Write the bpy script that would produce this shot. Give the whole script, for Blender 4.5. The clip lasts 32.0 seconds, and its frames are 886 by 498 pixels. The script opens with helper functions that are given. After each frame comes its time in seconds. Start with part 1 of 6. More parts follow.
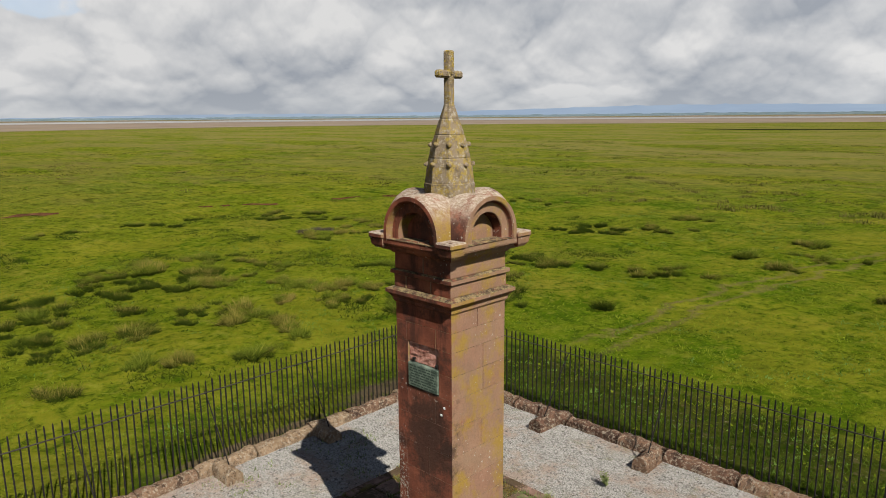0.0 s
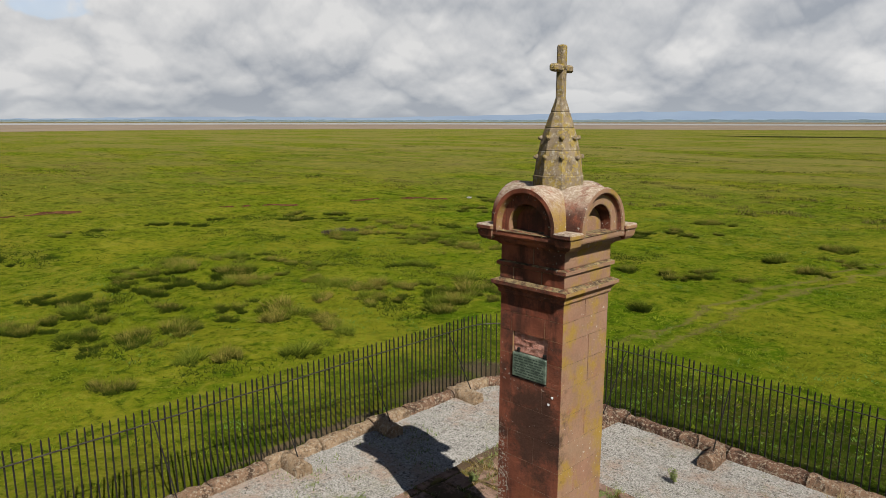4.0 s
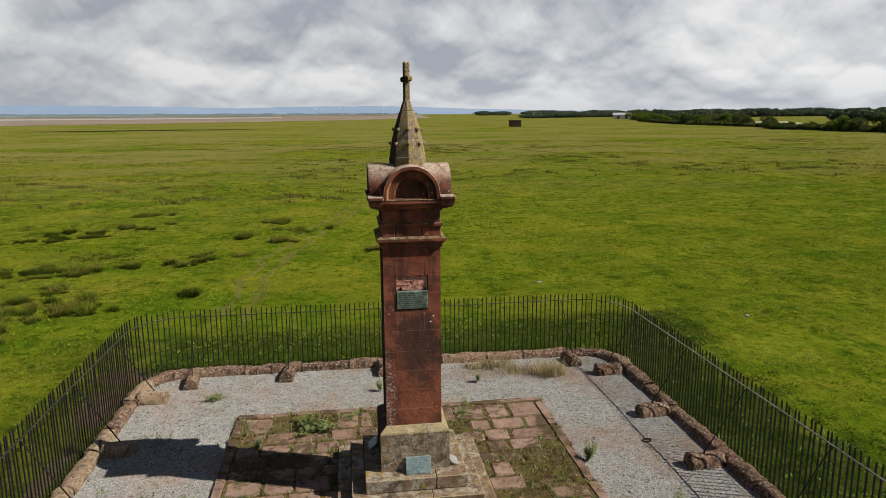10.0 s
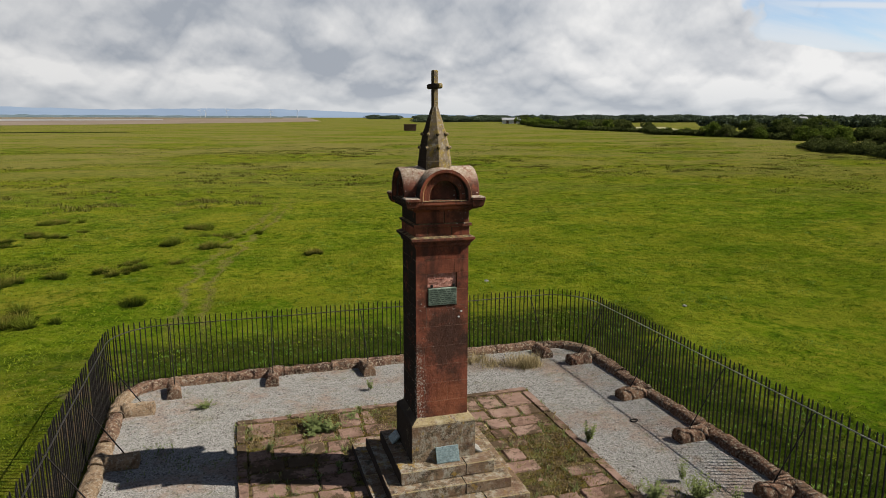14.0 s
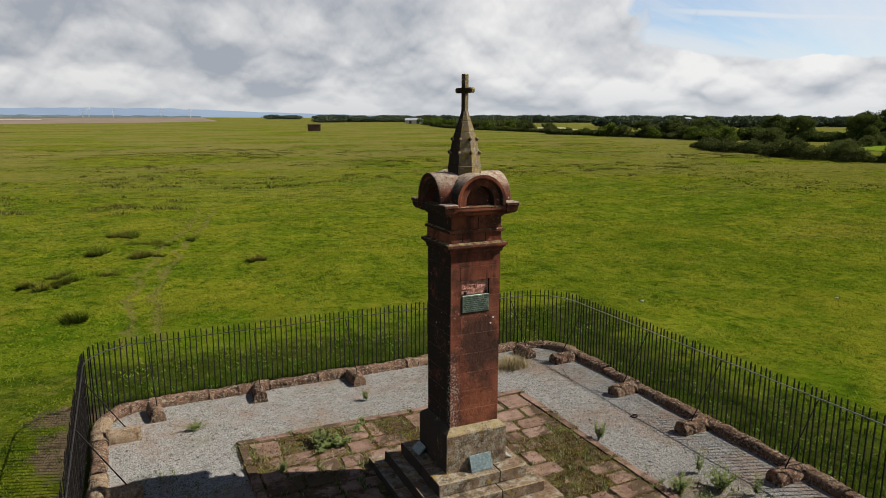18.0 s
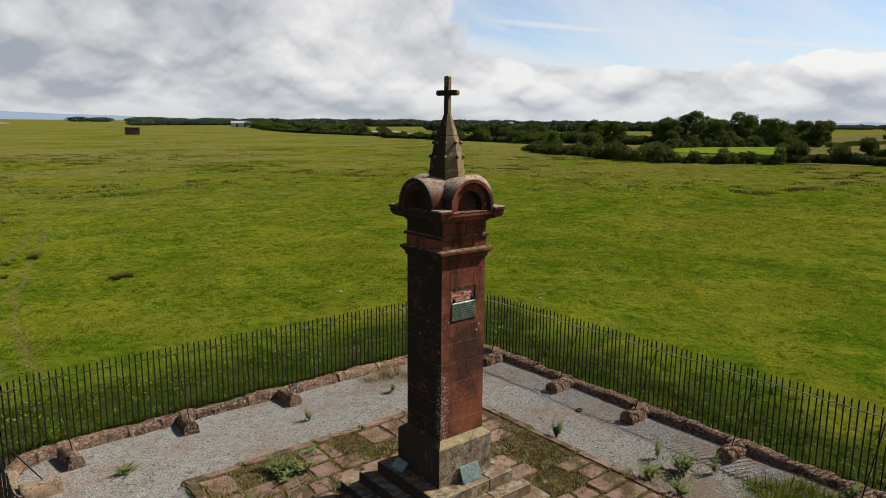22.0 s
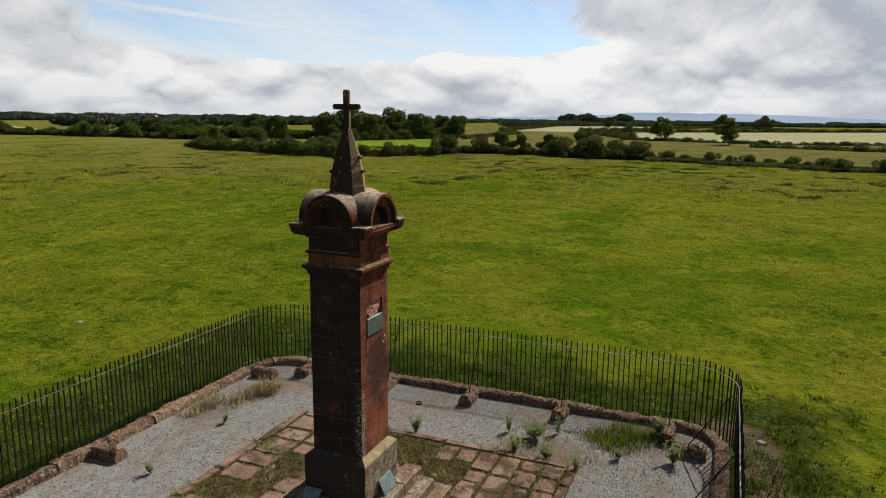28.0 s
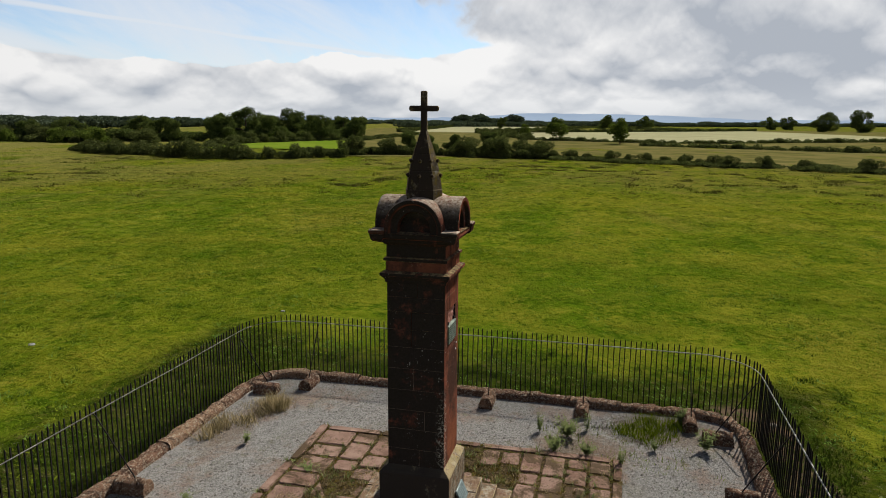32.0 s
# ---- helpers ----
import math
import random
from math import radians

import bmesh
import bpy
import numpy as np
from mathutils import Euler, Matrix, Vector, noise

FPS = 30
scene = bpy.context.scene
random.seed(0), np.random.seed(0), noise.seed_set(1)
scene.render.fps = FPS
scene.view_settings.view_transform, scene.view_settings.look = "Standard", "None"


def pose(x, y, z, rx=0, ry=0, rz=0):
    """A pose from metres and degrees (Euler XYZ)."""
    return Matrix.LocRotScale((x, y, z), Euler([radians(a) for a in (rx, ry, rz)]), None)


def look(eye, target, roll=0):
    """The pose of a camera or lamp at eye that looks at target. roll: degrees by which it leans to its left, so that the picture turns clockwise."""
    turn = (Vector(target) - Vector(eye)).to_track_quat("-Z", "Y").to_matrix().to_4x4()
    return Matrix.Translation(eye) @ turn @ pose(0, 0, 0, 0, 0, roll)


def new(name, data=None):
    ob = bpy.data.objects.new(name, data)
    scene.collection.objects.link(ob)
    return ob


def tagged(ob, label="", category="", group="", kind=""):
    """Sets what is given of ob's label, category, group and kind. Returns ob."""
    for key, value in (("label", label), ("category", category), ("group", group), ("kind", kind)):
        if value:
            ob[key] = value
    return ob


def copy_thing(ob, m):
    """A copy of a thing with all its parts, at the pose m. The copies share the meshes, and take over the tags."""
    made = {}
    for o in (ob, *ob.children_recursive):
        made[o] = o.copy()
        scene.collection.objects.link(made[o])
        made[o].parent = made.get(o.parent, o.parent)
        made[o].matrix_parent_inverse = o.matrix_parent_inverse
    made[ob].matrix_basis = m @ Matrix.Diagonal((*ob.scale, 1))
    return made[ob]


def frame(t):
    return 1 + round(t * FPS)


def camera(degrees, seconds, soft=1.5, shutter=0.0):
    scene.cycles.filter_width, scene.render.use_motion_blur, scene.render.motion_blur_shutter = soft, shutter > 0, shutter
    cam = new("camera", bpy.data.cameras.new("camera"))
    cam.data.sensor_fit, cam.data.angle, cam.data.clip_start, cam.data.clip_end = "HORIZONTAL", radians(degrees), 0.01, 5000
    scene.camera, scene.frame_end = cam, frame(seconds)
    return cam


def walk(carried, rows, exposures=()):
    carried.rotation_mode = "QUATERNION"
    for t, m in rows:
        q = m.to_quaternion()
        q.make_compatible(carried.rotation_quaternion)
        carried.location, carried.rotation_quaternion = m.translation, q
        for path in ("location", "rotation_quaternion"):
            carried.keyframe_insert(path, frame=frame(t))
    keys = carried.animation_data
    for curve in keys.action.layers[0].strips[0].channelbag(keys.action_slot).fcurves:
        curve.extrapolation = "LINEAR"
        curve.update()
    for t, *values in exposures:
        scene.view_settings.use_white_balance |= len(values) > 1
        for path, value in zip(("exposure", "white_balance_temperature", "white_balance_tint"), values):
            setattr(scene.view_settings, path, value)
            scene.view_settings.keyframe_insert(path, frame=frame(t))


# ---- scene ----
cam = camera(65.6, 32.0, soft=0.9)
PATH = [
    (0, (0.175, 0.152, 5.057), (-1.21, 1.544, 4.679), -0.5),
    (0.5, (0.216, 0.209, 5.036), (-1.219, 1.549, 4.657), -0.5),
    (1, (0.223, 0.221, 5.038), (-1.257, 1.512, 4.659), -0.5),
    (1.5, (0.111, 0.107, 5.027), (-1.39, 1.373, 4.649), -0.6),
    (2, (-0.1, -0.08, 5.051), (-1.61, 1.176, 4.673), -0.6),
    (2.5, (-0.153, -0.159, 5.074), (-1.663, 1.097, 4.694), -0.4),
    (4.5, (-0.675, -0.878, 4.938), (-1.982, 0.59, 4.568), -0.2),
    (5, (-1.026, -1.254, 4.985), (-2.227, 0.3, 4.603), -0.6),
    (5.5, (-1.439, -1.72, 4.989), (-2.541, -0.095, 4.611), -0.7),
    (6, (-1.901, -2.122, 5.028), (-2.915, -0.442, 4.643), -0.9),
    (6.5, (-2.36, -2.503, 5.014), (-3.272, -0.765, 4.629), -1.0),
    (7, (-2.759, -2.844, 5.0), (-3.496, -1.025, 4.615), -0.9),
    (7.5, (-3.177, -3.157, 5.031), (-3.674, -1.260, 4.641), -0.85),
    (8, (-3.56, -3.403, 5.016), (-3.815, -1.458, 4.626), -0.6),
    (8.5, (-3.902, -3.625, 4.993), (-3.977, -1.664, 4.609), -0.6),
    (9, (-4.264, -3.814, 5.009), (-4.19, -1.853, 4.623), -0.4),
    (9.5, (-4.602, -3.96, 4.982), (-4.395, -2.008, 4.6), -0.4),
    (10, (-4.886, -4.037, 5.005), (-4.615, -2.094, 4.618), -0.4),
    (10.5, (-5.132, -4.123, 4.964), (-4.81, -2.186, 4.582), -0.3),
    (11, (-5.371, -4.169, 4.972), (-4.999, -2.241, 4.593), -0.3),
    (11.5, (-5.609, -4.185, 4.97), (-5.183, -2.268, 4.593), -0.2),
    (12, (-5.832, -4.199, 4.969), (-5.345, -2.296, 4.591), -0.2),
    (12.5, (-6.045, -4.182, 4.985), (-5.526, -2.288, 4.607), -0.2),
    (13, (-6.261, -4.137, 5.029), (-5.719, -2.25, 4.646), -0.1),
    (13.5, (-6.458, -4.136, 5.019), (-5.901, -2.252, 4.642), -0.0),
    (14, (-6.662, -4.115, 5.032), (-6.088, -2.237, 4.655), 0.1),
    (14.5, (-6.874, -4.07, 5.039), (-6.276, -2.199, 4.661), 0.1),
    (16.5, (-7.66, -3.773, 5.078), (-6.932, -1.949, 4.702), 0.2),
    (17, (-7.829, -3.68, 5.073), (-7.066, -1.87, 4.699), 0.2),
    (17.5, (-7.981, -3.548, 5.067), (-7.182, -1.753, 4.69), 0.1),
    (18, (-8.151, -3.38, 5.083), (-7.317, -1.602, 4.707), 0.2),
    (18.5, (-8.312, -3.222, 5.043), (-7.441, -1.461, 4.671), 0.2),
    (19, (-8.456, -3.044, 5.039), (-7.553, -1.299, 4.666), 0.2),
    (19.5, (-8.653, -2.86, 5.044), (-7.714, -1.134, 4.672), 0.2),
    (20, (-8.843, -2.697, 5.045), (-7.87, -0.989, 4.673), 0.3),
    (20.5, (-9.052, -2.533, 5.028), (-8.026, -0.856, 4.66), 0.4),
    (21, (-9.246, -2.398, 5.037), (-8.152, -0.764, 4.675), 0.4),
    (21.5, (-9.429, -2.275, 5.063), (-8.262, -0.691, 4.7), 0.4),
    (22, (-9.622, -2.13, 5.065), (-8.381, -0.604, 4.702), 0.5),
    (22.5, (-9.776, -1.989, 5.072), (-8.47, -0.52, 4.705), 0.5),
    (23, (-9.947, -1.833, 5.109), (-8.574, -0.427, 4.736), 0.5),
    (23.5, (-10.109, -1.643, 5.129), (-8.67, -0.307, 4.749), 0.6),
    (24, (-10.264, -1.467, 5.153), (-8.767, -0.199, 4.766), 0.7),
    (24.5, (-10.425, -1.304, 5.153), (-8.879, -0.096, 4.764), 0.8),
    (26.5, (-11.021, -0.516, 5.35), (-9.405, 0.595, 4.96), 0.8),
    (27, (-11.163, -0.275, 5.357), (-9.478, 0.729, 4.967), 0.8),
    (27.5, (-11.334, -0.019, 5.326), (-9.576, 0.854, 4.945), 0.9),
    (28, (-11.499, 0.208, 5.287), (-9.685, 0.965, 4.915), 0.6),
    (28.5, (-11.594, 0.419, 5.315), (-9.751, 1.096, 4.937), 0.7),
    (29, (-11.73, 0.624, 5.307), (-9.862, 1.231, 4.934), 0.6),
    (29.5, (-11.844, 0.849, 5.307), (-9.961, 1.411, 4.936), 0.6),
    (30, (-11.895, 1.124, 5.291), (-10.006, 1.667, 4.92), 0.7),
    (30.5, (-11.935, 1.439, 5.255), (-10.041, 1.965, 4.884), 0.5),
    (31, (-11.941, 1.764, 5.262), (-10.041, 2.267, 4.894), 0.6),
    (31.5, (-11.971, 2.053, 5.268), (-10.067, 2.541, 4.899), 0.5),
    (32, (-12.046, 2.367, 5.28), (-10.137, 2.839, 4.913), 0.4),
]
walk(cam, [(t, look(eye, target, roll)) for t, eye, target, roll in PATH])

# ---- light ----
scene.view_settings.exposure = 0.61
SUN = Vector((3.78, -1.385, 4.03)).normalized()
sun_lamp = bpy.data.lights.new("sun", "SUN")
sun_lamp.energy, sun_lamp.angle, sun_lamp.color = 5.75, radians(0.45), (1.0, 0.95, 0.86)
sun_ob = new("sun", sun_lamp)
sun_ob.matrix_world = look((0, 0, 40), Vector((0, 0, 40)) - SUN)


class Nodes:
    """A short way to write node trees: n.add(kind, inputs..., attributes...) and links by value."""

    def __init__(self, tree):
        self.tree = tree
        tree.nodes.clear()

    def add(self, kind, ins=None, out=0, operation="", clamp=False, smooth=False):
        node = self.tree.nodes.new("ShaderNode" + kind)
        if operation:
            node.operation = operation
        if clamp:
            node.use_clamp = True
        if smooth:
            node.interpolation_type = "SMOOTHSTEP"
        for key, value in (ins or {}).items():
            socket = node.inputs[key]
            if isinstance(value, bpy.types.NodeSocket):
                self.tree.links.new(value, socket)
            else:
                socket.default_value = value
        return node.outputs[out] if len(node.outputs) else None

    def math(self, op, a, b=0.0, c=0.0, clamp=False):
        return self.add("Math", {0: a, 1: b, 2: c}, operation=op, clamp=clamp)

    def vec(self, op, a, b=(0, 0, 0)):
        out = 1 if op in ("DOT_PRODUCT", "LENGTH") else 0
        return self.add("VectorMath", {0: a, 1: b}, out=out, operation=op)

    def noise(self, vector, scale, detail=4.0, rough=0.55, distort=0.0):
        return self.add("TexNoise", {"Vector": vector, "Scale": scale, "Detail": detail, "Roughness": rough, "Distortion": distort})

    def step(self, value, low, high):
        return self.add("MapRange", {0: value, 1: low, 2: high, 3: 0.0, 4: 1.0}, smooth=True)

    def mix(self, fac, a, b, blend="MIX"):
        node = self.tree.nodes.new("ShaderNodeMix")
        node.data_type, node.blend_type = "RGBA", blend
        for slot, value in ((0, fac), (6, a), (7, b)):
            socket = node.inputs[slot]
            if isinstance(value, bpy.types.NodeSocket):
                self.tree.links.new(value, socket)
            else:
                socket.default_value = (*value, 1) if isinstance(value, tuple) and len(value) == 3 else value
        return node.outputs[2]


TRAIL = (0.0413, 0.1515, -0.9876)
# Broken cloud over a blue sky: cloud banks near the horizon, thinning out overhead, with one clear patch.
world = bpy.data.worlds.new("sky")
scene.world = world
world.use_nodes = True
n = Nodes(world.node_tree)
way = n.add("TexCoord")
z = n.add("SeparateXYZ", {0: way}, out=2)
up = n.math("MAXIMUM", z, 0.0)
flat = n.vec("MULTIPLY", way, (1, 1, 0))


def lobe(az, el, wide, tall):
    """1 in the middle of a patch of sky, at an azimuth and a height in degrees, falling to 0 at its rim."""
    to = (math.cos(radians(az)), math.sin(radians(az)), math.sin(radians(el)))
    off = n.vec("MULTIPLY", n.vec("SUBTRACT", way, to), (1 / radians(wide), 1 / radians(wide), 1 / radians(tall)))
    return n.step(n.vec("LENGTH", off), 1.0, 0.25)


def billow(lift, fine=10.0, puffs=2.5):
    """Heaped cloud as seen a little higher or lower: soft fractal noise with rounded puffs in it."""
    high = n.math("MULTIPLY", n.math("LOGARITHM", n.math("ADD", up, 0.07 + lift), math.e), 0.20)
    v = n.vec("ADD", flat, n.add("CombineXYZ", {2: high}))
    soft = n.noise(v, 3.0, fine, 0.54, 0.0)
    bent = n.vec("ADD", v, n.vec("MULTIPLY", n.add("TexNoise", {"Vector": v, "Scale": 9.0, "Detail": 5.0}, out=1), (0.10, 0.10, 0.10)))
    puff = n.add("TexVoronoi", {"Vector": bent, "Scale": 7.0, "Detail": puffs, "Roughness": 0.5})
    return n.math("ADD", n.math("MULTIPLY", soft, 0.78), n.math("MULTIPLY", n.math("SUBTRACT", 0.85, puff), 0.26))


big = billow(0.0)
lower, over, crisp = billow(0.0, 2.5, 1.0), billow(0.022, 2.5, 1.0), billow(0.007)
spread = n.add("VectorMath", {0: flat, "Scale": n.math("DIVIDE", 1.0, n.math("ADD", up, 0.30))}, operation="SCALE")
uneven = n.math("SUBTRACT", big, 0.52)
clear = n.step(n.math("ADD", n.vec("DOT_PRODUCT", way, (0.860, 0.500, 0.10)), n.math("MULTIPLY", uneven, 0.22)), 0.880, 0.965)
clear = n.math("MULTIPLY", clear, n.step(n.math("SUBTRACT", z, n.math("MULTIPLY", uneven, 0.10)), 0.080, 0.118))
cover = n.math("ADD", n.math("MULTIPLY", big, 1.3), n.math("ADD", 0.44, n.math("MULTIPLY", lobe(163, 8.0, 8, 2.0), -0.34)))
cover = n.math("SUBTRACT", cover, n.math("MULTIPLY", clear, 0.95))
cover = n.math("ADD", cover, n.math("MULTIPLY", n.math("MAXIMUM", lobe(61, 6.0, 9, 3.4), lobe(-6, 5.0, 13, 6)), 0.5))
cover = n.math("ADD", cover, n.math("MULTIPLY", n.step(z, 0.085, 0.05), 0.25))
cover = n.math("SUBTRACT", cover, n.math("MULTIPLY", n.step(z, 0.18, 0.42), 0.50))
dense = n.step(cover, 0.46, 0.62)
veil = n.math("MULTIPLY", n.step(n.noise(n.vec("MULTIPLY", spread, (0.6, 1.5, 1.0)), 1.1, 9.0, 0.62, 0.8), 0.24, 0.66), 0.78)
sullen = n.noise(n.vec("MULTIPLY", way, (1.0, 1.0, 2.2)), 2.3, 7.0, 0.54, 0.3)
gloom = n.math("ADD", 0.33, n.math("MULTIPLY", n.math("MAXIMUM", lobe(80, 4.0, 9, 3.6), lobe(-13, 4.2, 11, 5.0)), 0.55))
gloom = n.math("ADD", gloom, n.math("ADD", n.math("MULTIPLY", lobe(28, 2.6, 20, 1.8), 0.30), n.math("MULTIPLY", lobe(95, 9.0, 21, 7.5), 0.62)))
bright = n.math("MAXIMUM", n.math("MAXIMUM", lobe(62, 5.6, 8, 4.0), lobe(4, 6.0, 5, 3.5)), n.math("MULTIPLY", lobe(28, 5.4, 26, 2.2), 0.9))
shade = n.math("ADD", n.math("MULTIPLY", n.math("SUBTRACT", lower, over), 3.4), n.math("ADD", n.math("MULTIPLY", n.math("SUBTRACT", big, crisp), 3.2), n.math("ADD", 0.86, n.math("MULTIPLY", uneven, 1.5))))
shade = n.math("SUBTRACT", shade, n.math("MULTIPLY", n.step(sullen, 0.30, 0.72), gloom))
shade = n.math("ADD", shade, n.math("ADD", n.math("MULTIPLY", bright, 0.26), n.math("MAXIMUM", n.math("MULTIPLY", lobe(25, 4.5, 34, 6.0), 0.20), n.math("MULTIPLY", lobe(168, 9.0, 28, 12.0), 0.46))), clamp=True)
cloud = n.mix(shade, (0.47, 0.51, 0.575), (1.02, 1.015, 1.01))
cloud = n.mix(n.math("SUBTRACT", 1.0, dense), cloud, (0.90, 0.92, 0.95))
haze = n.step(z, 0.06, -0.01)
cloud = n.mix(n.math("MULTIPLY", haze, 0.55), cloud, (0.62, 0.665, 0.72))
trail = n.math("ABSOLUTE", n.math("ADD", n.vec("DOT_PRODUCT", way, TRAIL), n.math("MULTIPLY", n.math("SUBTRACT", big, 0.5), 0.010)))
trail = n.math("MULTIPLY", n.step(trail, 0.0075, 0.001), n.step(n.vec("DOT_PRODUCT", way, (0.85, 0.47, 0.225)), 0.90, 0.97))
veil = n.math("MAXIMUM", veil, n.math("MULTIPLY", trail, 0.8))
dense = n.math("MAXIMUM", n.math("MAXIMUM", dense, n.math("MULTIPLY", veil, n.step(z, 0.6, 0.2))), n.math("MULTIPLY", haze, 0.85))
blue = n.tree.nodes.new("ShaderNodeTexSky")
blue.sky_type, blue.sun_disc, blue.sun_elevation, blue.sun_rotation = "NISHITA", False, radians(45), radians(110)
blue.air_density, blue.dust_density, blue.ozone_density = 1.0, 0.0, 3.5
deep = n.mix(1.0, blue.outputs[0], (0.97, 1.0, 1.06), "MULTIPLY")
clear_sky = n.add("Background", {"Color": deep, "Strength": n.math("SUBTRACT", 0.076, n.math("MULTIPLY", n.step(z, 0.10, 0.45), 0.040))})
cloud_sky = n.add("Background", {"Color": cloud, "Strength": n.math("ADD", 0.525, n.math("MULTIPLY", n.vec("DOT_PRODUCT", way, (0.94, -0.34, 0.0)), 0.07))})
both = n.add("MixShader", {0: dense, 1: clear_sky, 2: cloud_sky})
n.add("OutputWorld", {0: both})


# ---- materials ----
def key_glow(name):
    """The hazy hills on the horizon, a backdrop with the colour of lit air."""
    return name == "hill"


def material(name, build):
    """A node material; build(n, place) returns the colour, the roughness, the metal and the bump's height."""
    m = bpy.data.materials.new(name)
    m.use_nodes = True
    n = Nodes(m.node_tree)
    place = n.add("NewGeometry")
    made = build(n, place)
    colour, rough, metal, height, depth = (list(made) + [None] * 5)[:5]
    rough = rough if rough is not None else 0.85
    ins = {"Roughness": rough, "Metallic": metal or 0.0, "Specular IOR Level": 0.0 if rough > 0.9 else 0.12 if rough > 0.7 else 0.5}
    ins["Diffuse Roughness"] = 0.9 if rough > 0.975 else 0.55 if rough > 0.965 else 0.19 if rough > 0.955 else 0.12 if rough > 0.9 else 0.2
    ins["Base Color"] = colour if isinstance(colour, bpy.types.NodeSocket) else (*colour, 1)
    if len(made) > 6 and made[6]:
        ins["Normal"] = n.vec("NORMALIZE", n.vec("ADD", n.vec("MULTIPLY", face(n), (made[6],) * 3), (0.0, 0.0, 1.0)))
    if height is not None:
        ins["Normal"] = n.add("Bump", {"Height": height, "Distance": depth or 0.01, "Strength": 0.8})
    shader = n.add("BsdfPrincipled", ins)
    # hills emit their blue: lit haze is painted in, no lamp shows it
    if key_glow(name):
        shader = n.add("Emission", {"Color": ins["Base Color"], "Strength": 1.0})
    if len(made) > 5:
        thin = n.add("BsdfTranslucent", {"Color": n.mix(0.25, colour, (0.12, 0.16, 0.02))})
        shader = n.add("MixShader", {0: made[5], 1: shader, 2: thin})
    n.add("OutputMaterial", {0: shader})
    return m


def chance(n):
    return n.add("ObjectInfo", out=5)


def face(n):
    return n.add("NewGeometry", out=1)


def stone_red(n, p):
    """Weathered red sandstone: soot, yellow and pale lichen on the sunny side and on top, white specks."""
    grain, blot = n.noise(p, 55, 6, 0.7), n.noise(p, 3.1, 5, 0.6)
    c = n.mix(n.step(blot, 0.28, 0.72), (0.075, 0.026, 0.017), (0.222, 0.070, 0.040))
    c = n.mix(n.math("MULTIPLY", chance(n), 0.6), c, n.mix(blot, (0.110, 0.042, 0.028), (0.235, 0.095, 0.058)))
    c = n.mix(n.math("MULTIPLY", n.step(n.noise(p, 2.0, 7, 0.75), 0.47, 0.60), 0.7), c, (0.036, 0.025, 0.022))
    streak = n.noise(n.vec("MULTIPLY", p, (6.0, 6.0, 0.9)), 1.0, 5, 0.65)
    c = n.mix(n.math("MULTIPLY", n.step(streak, 0.50, 0.68), 0.65), c, (0.039, 0.022, 0.019))
    c = n.mix(n.math("MULTIPLY", n.step(streak, 0.42, 0.28), 0.5), c, (0.202, 0.071, 0.039))
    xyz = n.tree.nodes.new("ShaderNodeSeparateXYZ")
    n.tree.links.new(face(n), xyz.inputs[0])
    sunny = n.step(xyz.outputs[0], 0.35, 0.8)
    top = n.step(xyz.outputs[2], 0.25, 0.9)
    # west faces: black crust, with their shade put into the dark colour too
    shade_crust = n.math("MULTIPLY", n.step(xyz.outputs[0], -0.35, -0.8), n.step(chance(n), 0.93, 0.88))
    c = n.mix(n.math("MULTIPLY", shade_crust, n.step(n.noise(p, 3.3, 6, 0.7), 0.30, 0.46)), c, n.mix(grain, (0.015, 0.013, 0.011), (0.042, 0.033, 0.028)))
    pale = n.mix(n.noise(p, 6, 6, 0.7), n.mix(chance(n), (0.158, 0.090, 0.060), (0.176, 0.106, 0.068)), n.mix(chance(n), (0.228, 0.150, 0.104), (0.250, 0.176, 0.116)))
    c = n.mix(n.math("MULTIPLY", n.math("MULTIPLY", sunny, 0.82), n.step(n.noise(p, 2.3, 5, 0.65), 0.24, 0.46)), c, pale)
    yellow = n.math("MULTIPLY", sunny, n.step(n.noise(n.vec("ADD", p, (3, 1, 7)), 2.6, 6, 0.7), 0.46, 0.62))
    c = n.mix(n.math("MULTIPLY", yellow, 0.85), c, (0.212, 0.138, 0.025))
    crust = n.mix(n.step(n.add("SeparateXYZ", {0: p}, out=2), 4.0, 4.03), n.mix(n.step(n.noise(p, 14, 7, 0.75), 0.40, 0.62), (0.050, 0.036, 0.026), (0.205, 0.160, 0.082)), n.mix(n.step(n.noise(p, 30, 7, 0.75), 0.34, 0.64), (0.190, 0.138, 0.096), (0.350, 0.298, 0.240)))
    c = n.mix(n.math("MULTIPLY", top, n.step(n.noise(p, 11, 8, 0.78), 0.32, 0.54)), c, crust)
    spot = n.vec("MULTIPLY", n.vec("SUBTRACT", p, (-4.45, 4.21, 1.45)), (9.0, 9.0, 1.55))
    crusted = n.math("MULTIPLY", n.step(n.vec("LENGTH", spot), 1.2, 0.5), n.step(n.noise(p, 34, 6, 0.72), 0.52, 0.57))
    c = n.mix(n.math("MULTIPLY", crusted, 0.85), c, (0.310, 0.292, 0.249))
    damp = n.vec("MULTIPLY", n.vec("SUBTRACT", p, (-4.07, 4.21, 2.16)), (2.6, 5.0, 1.7))
    damp = n.math("ADD", n.vec("LENGTH", damp), n.math("MULTIPLY", n.math("SUBTRACT", n.noise(p, 6, 7, 0.72), 0.5), 2.2))
    c = n.mix(n.math("MULTIPLY", n.step(damp, 1.05, 0.45), 0.85), c, n.mix(grain, (0.024, 0.017, 0.014), (0.060, 0.036, 0.028)))
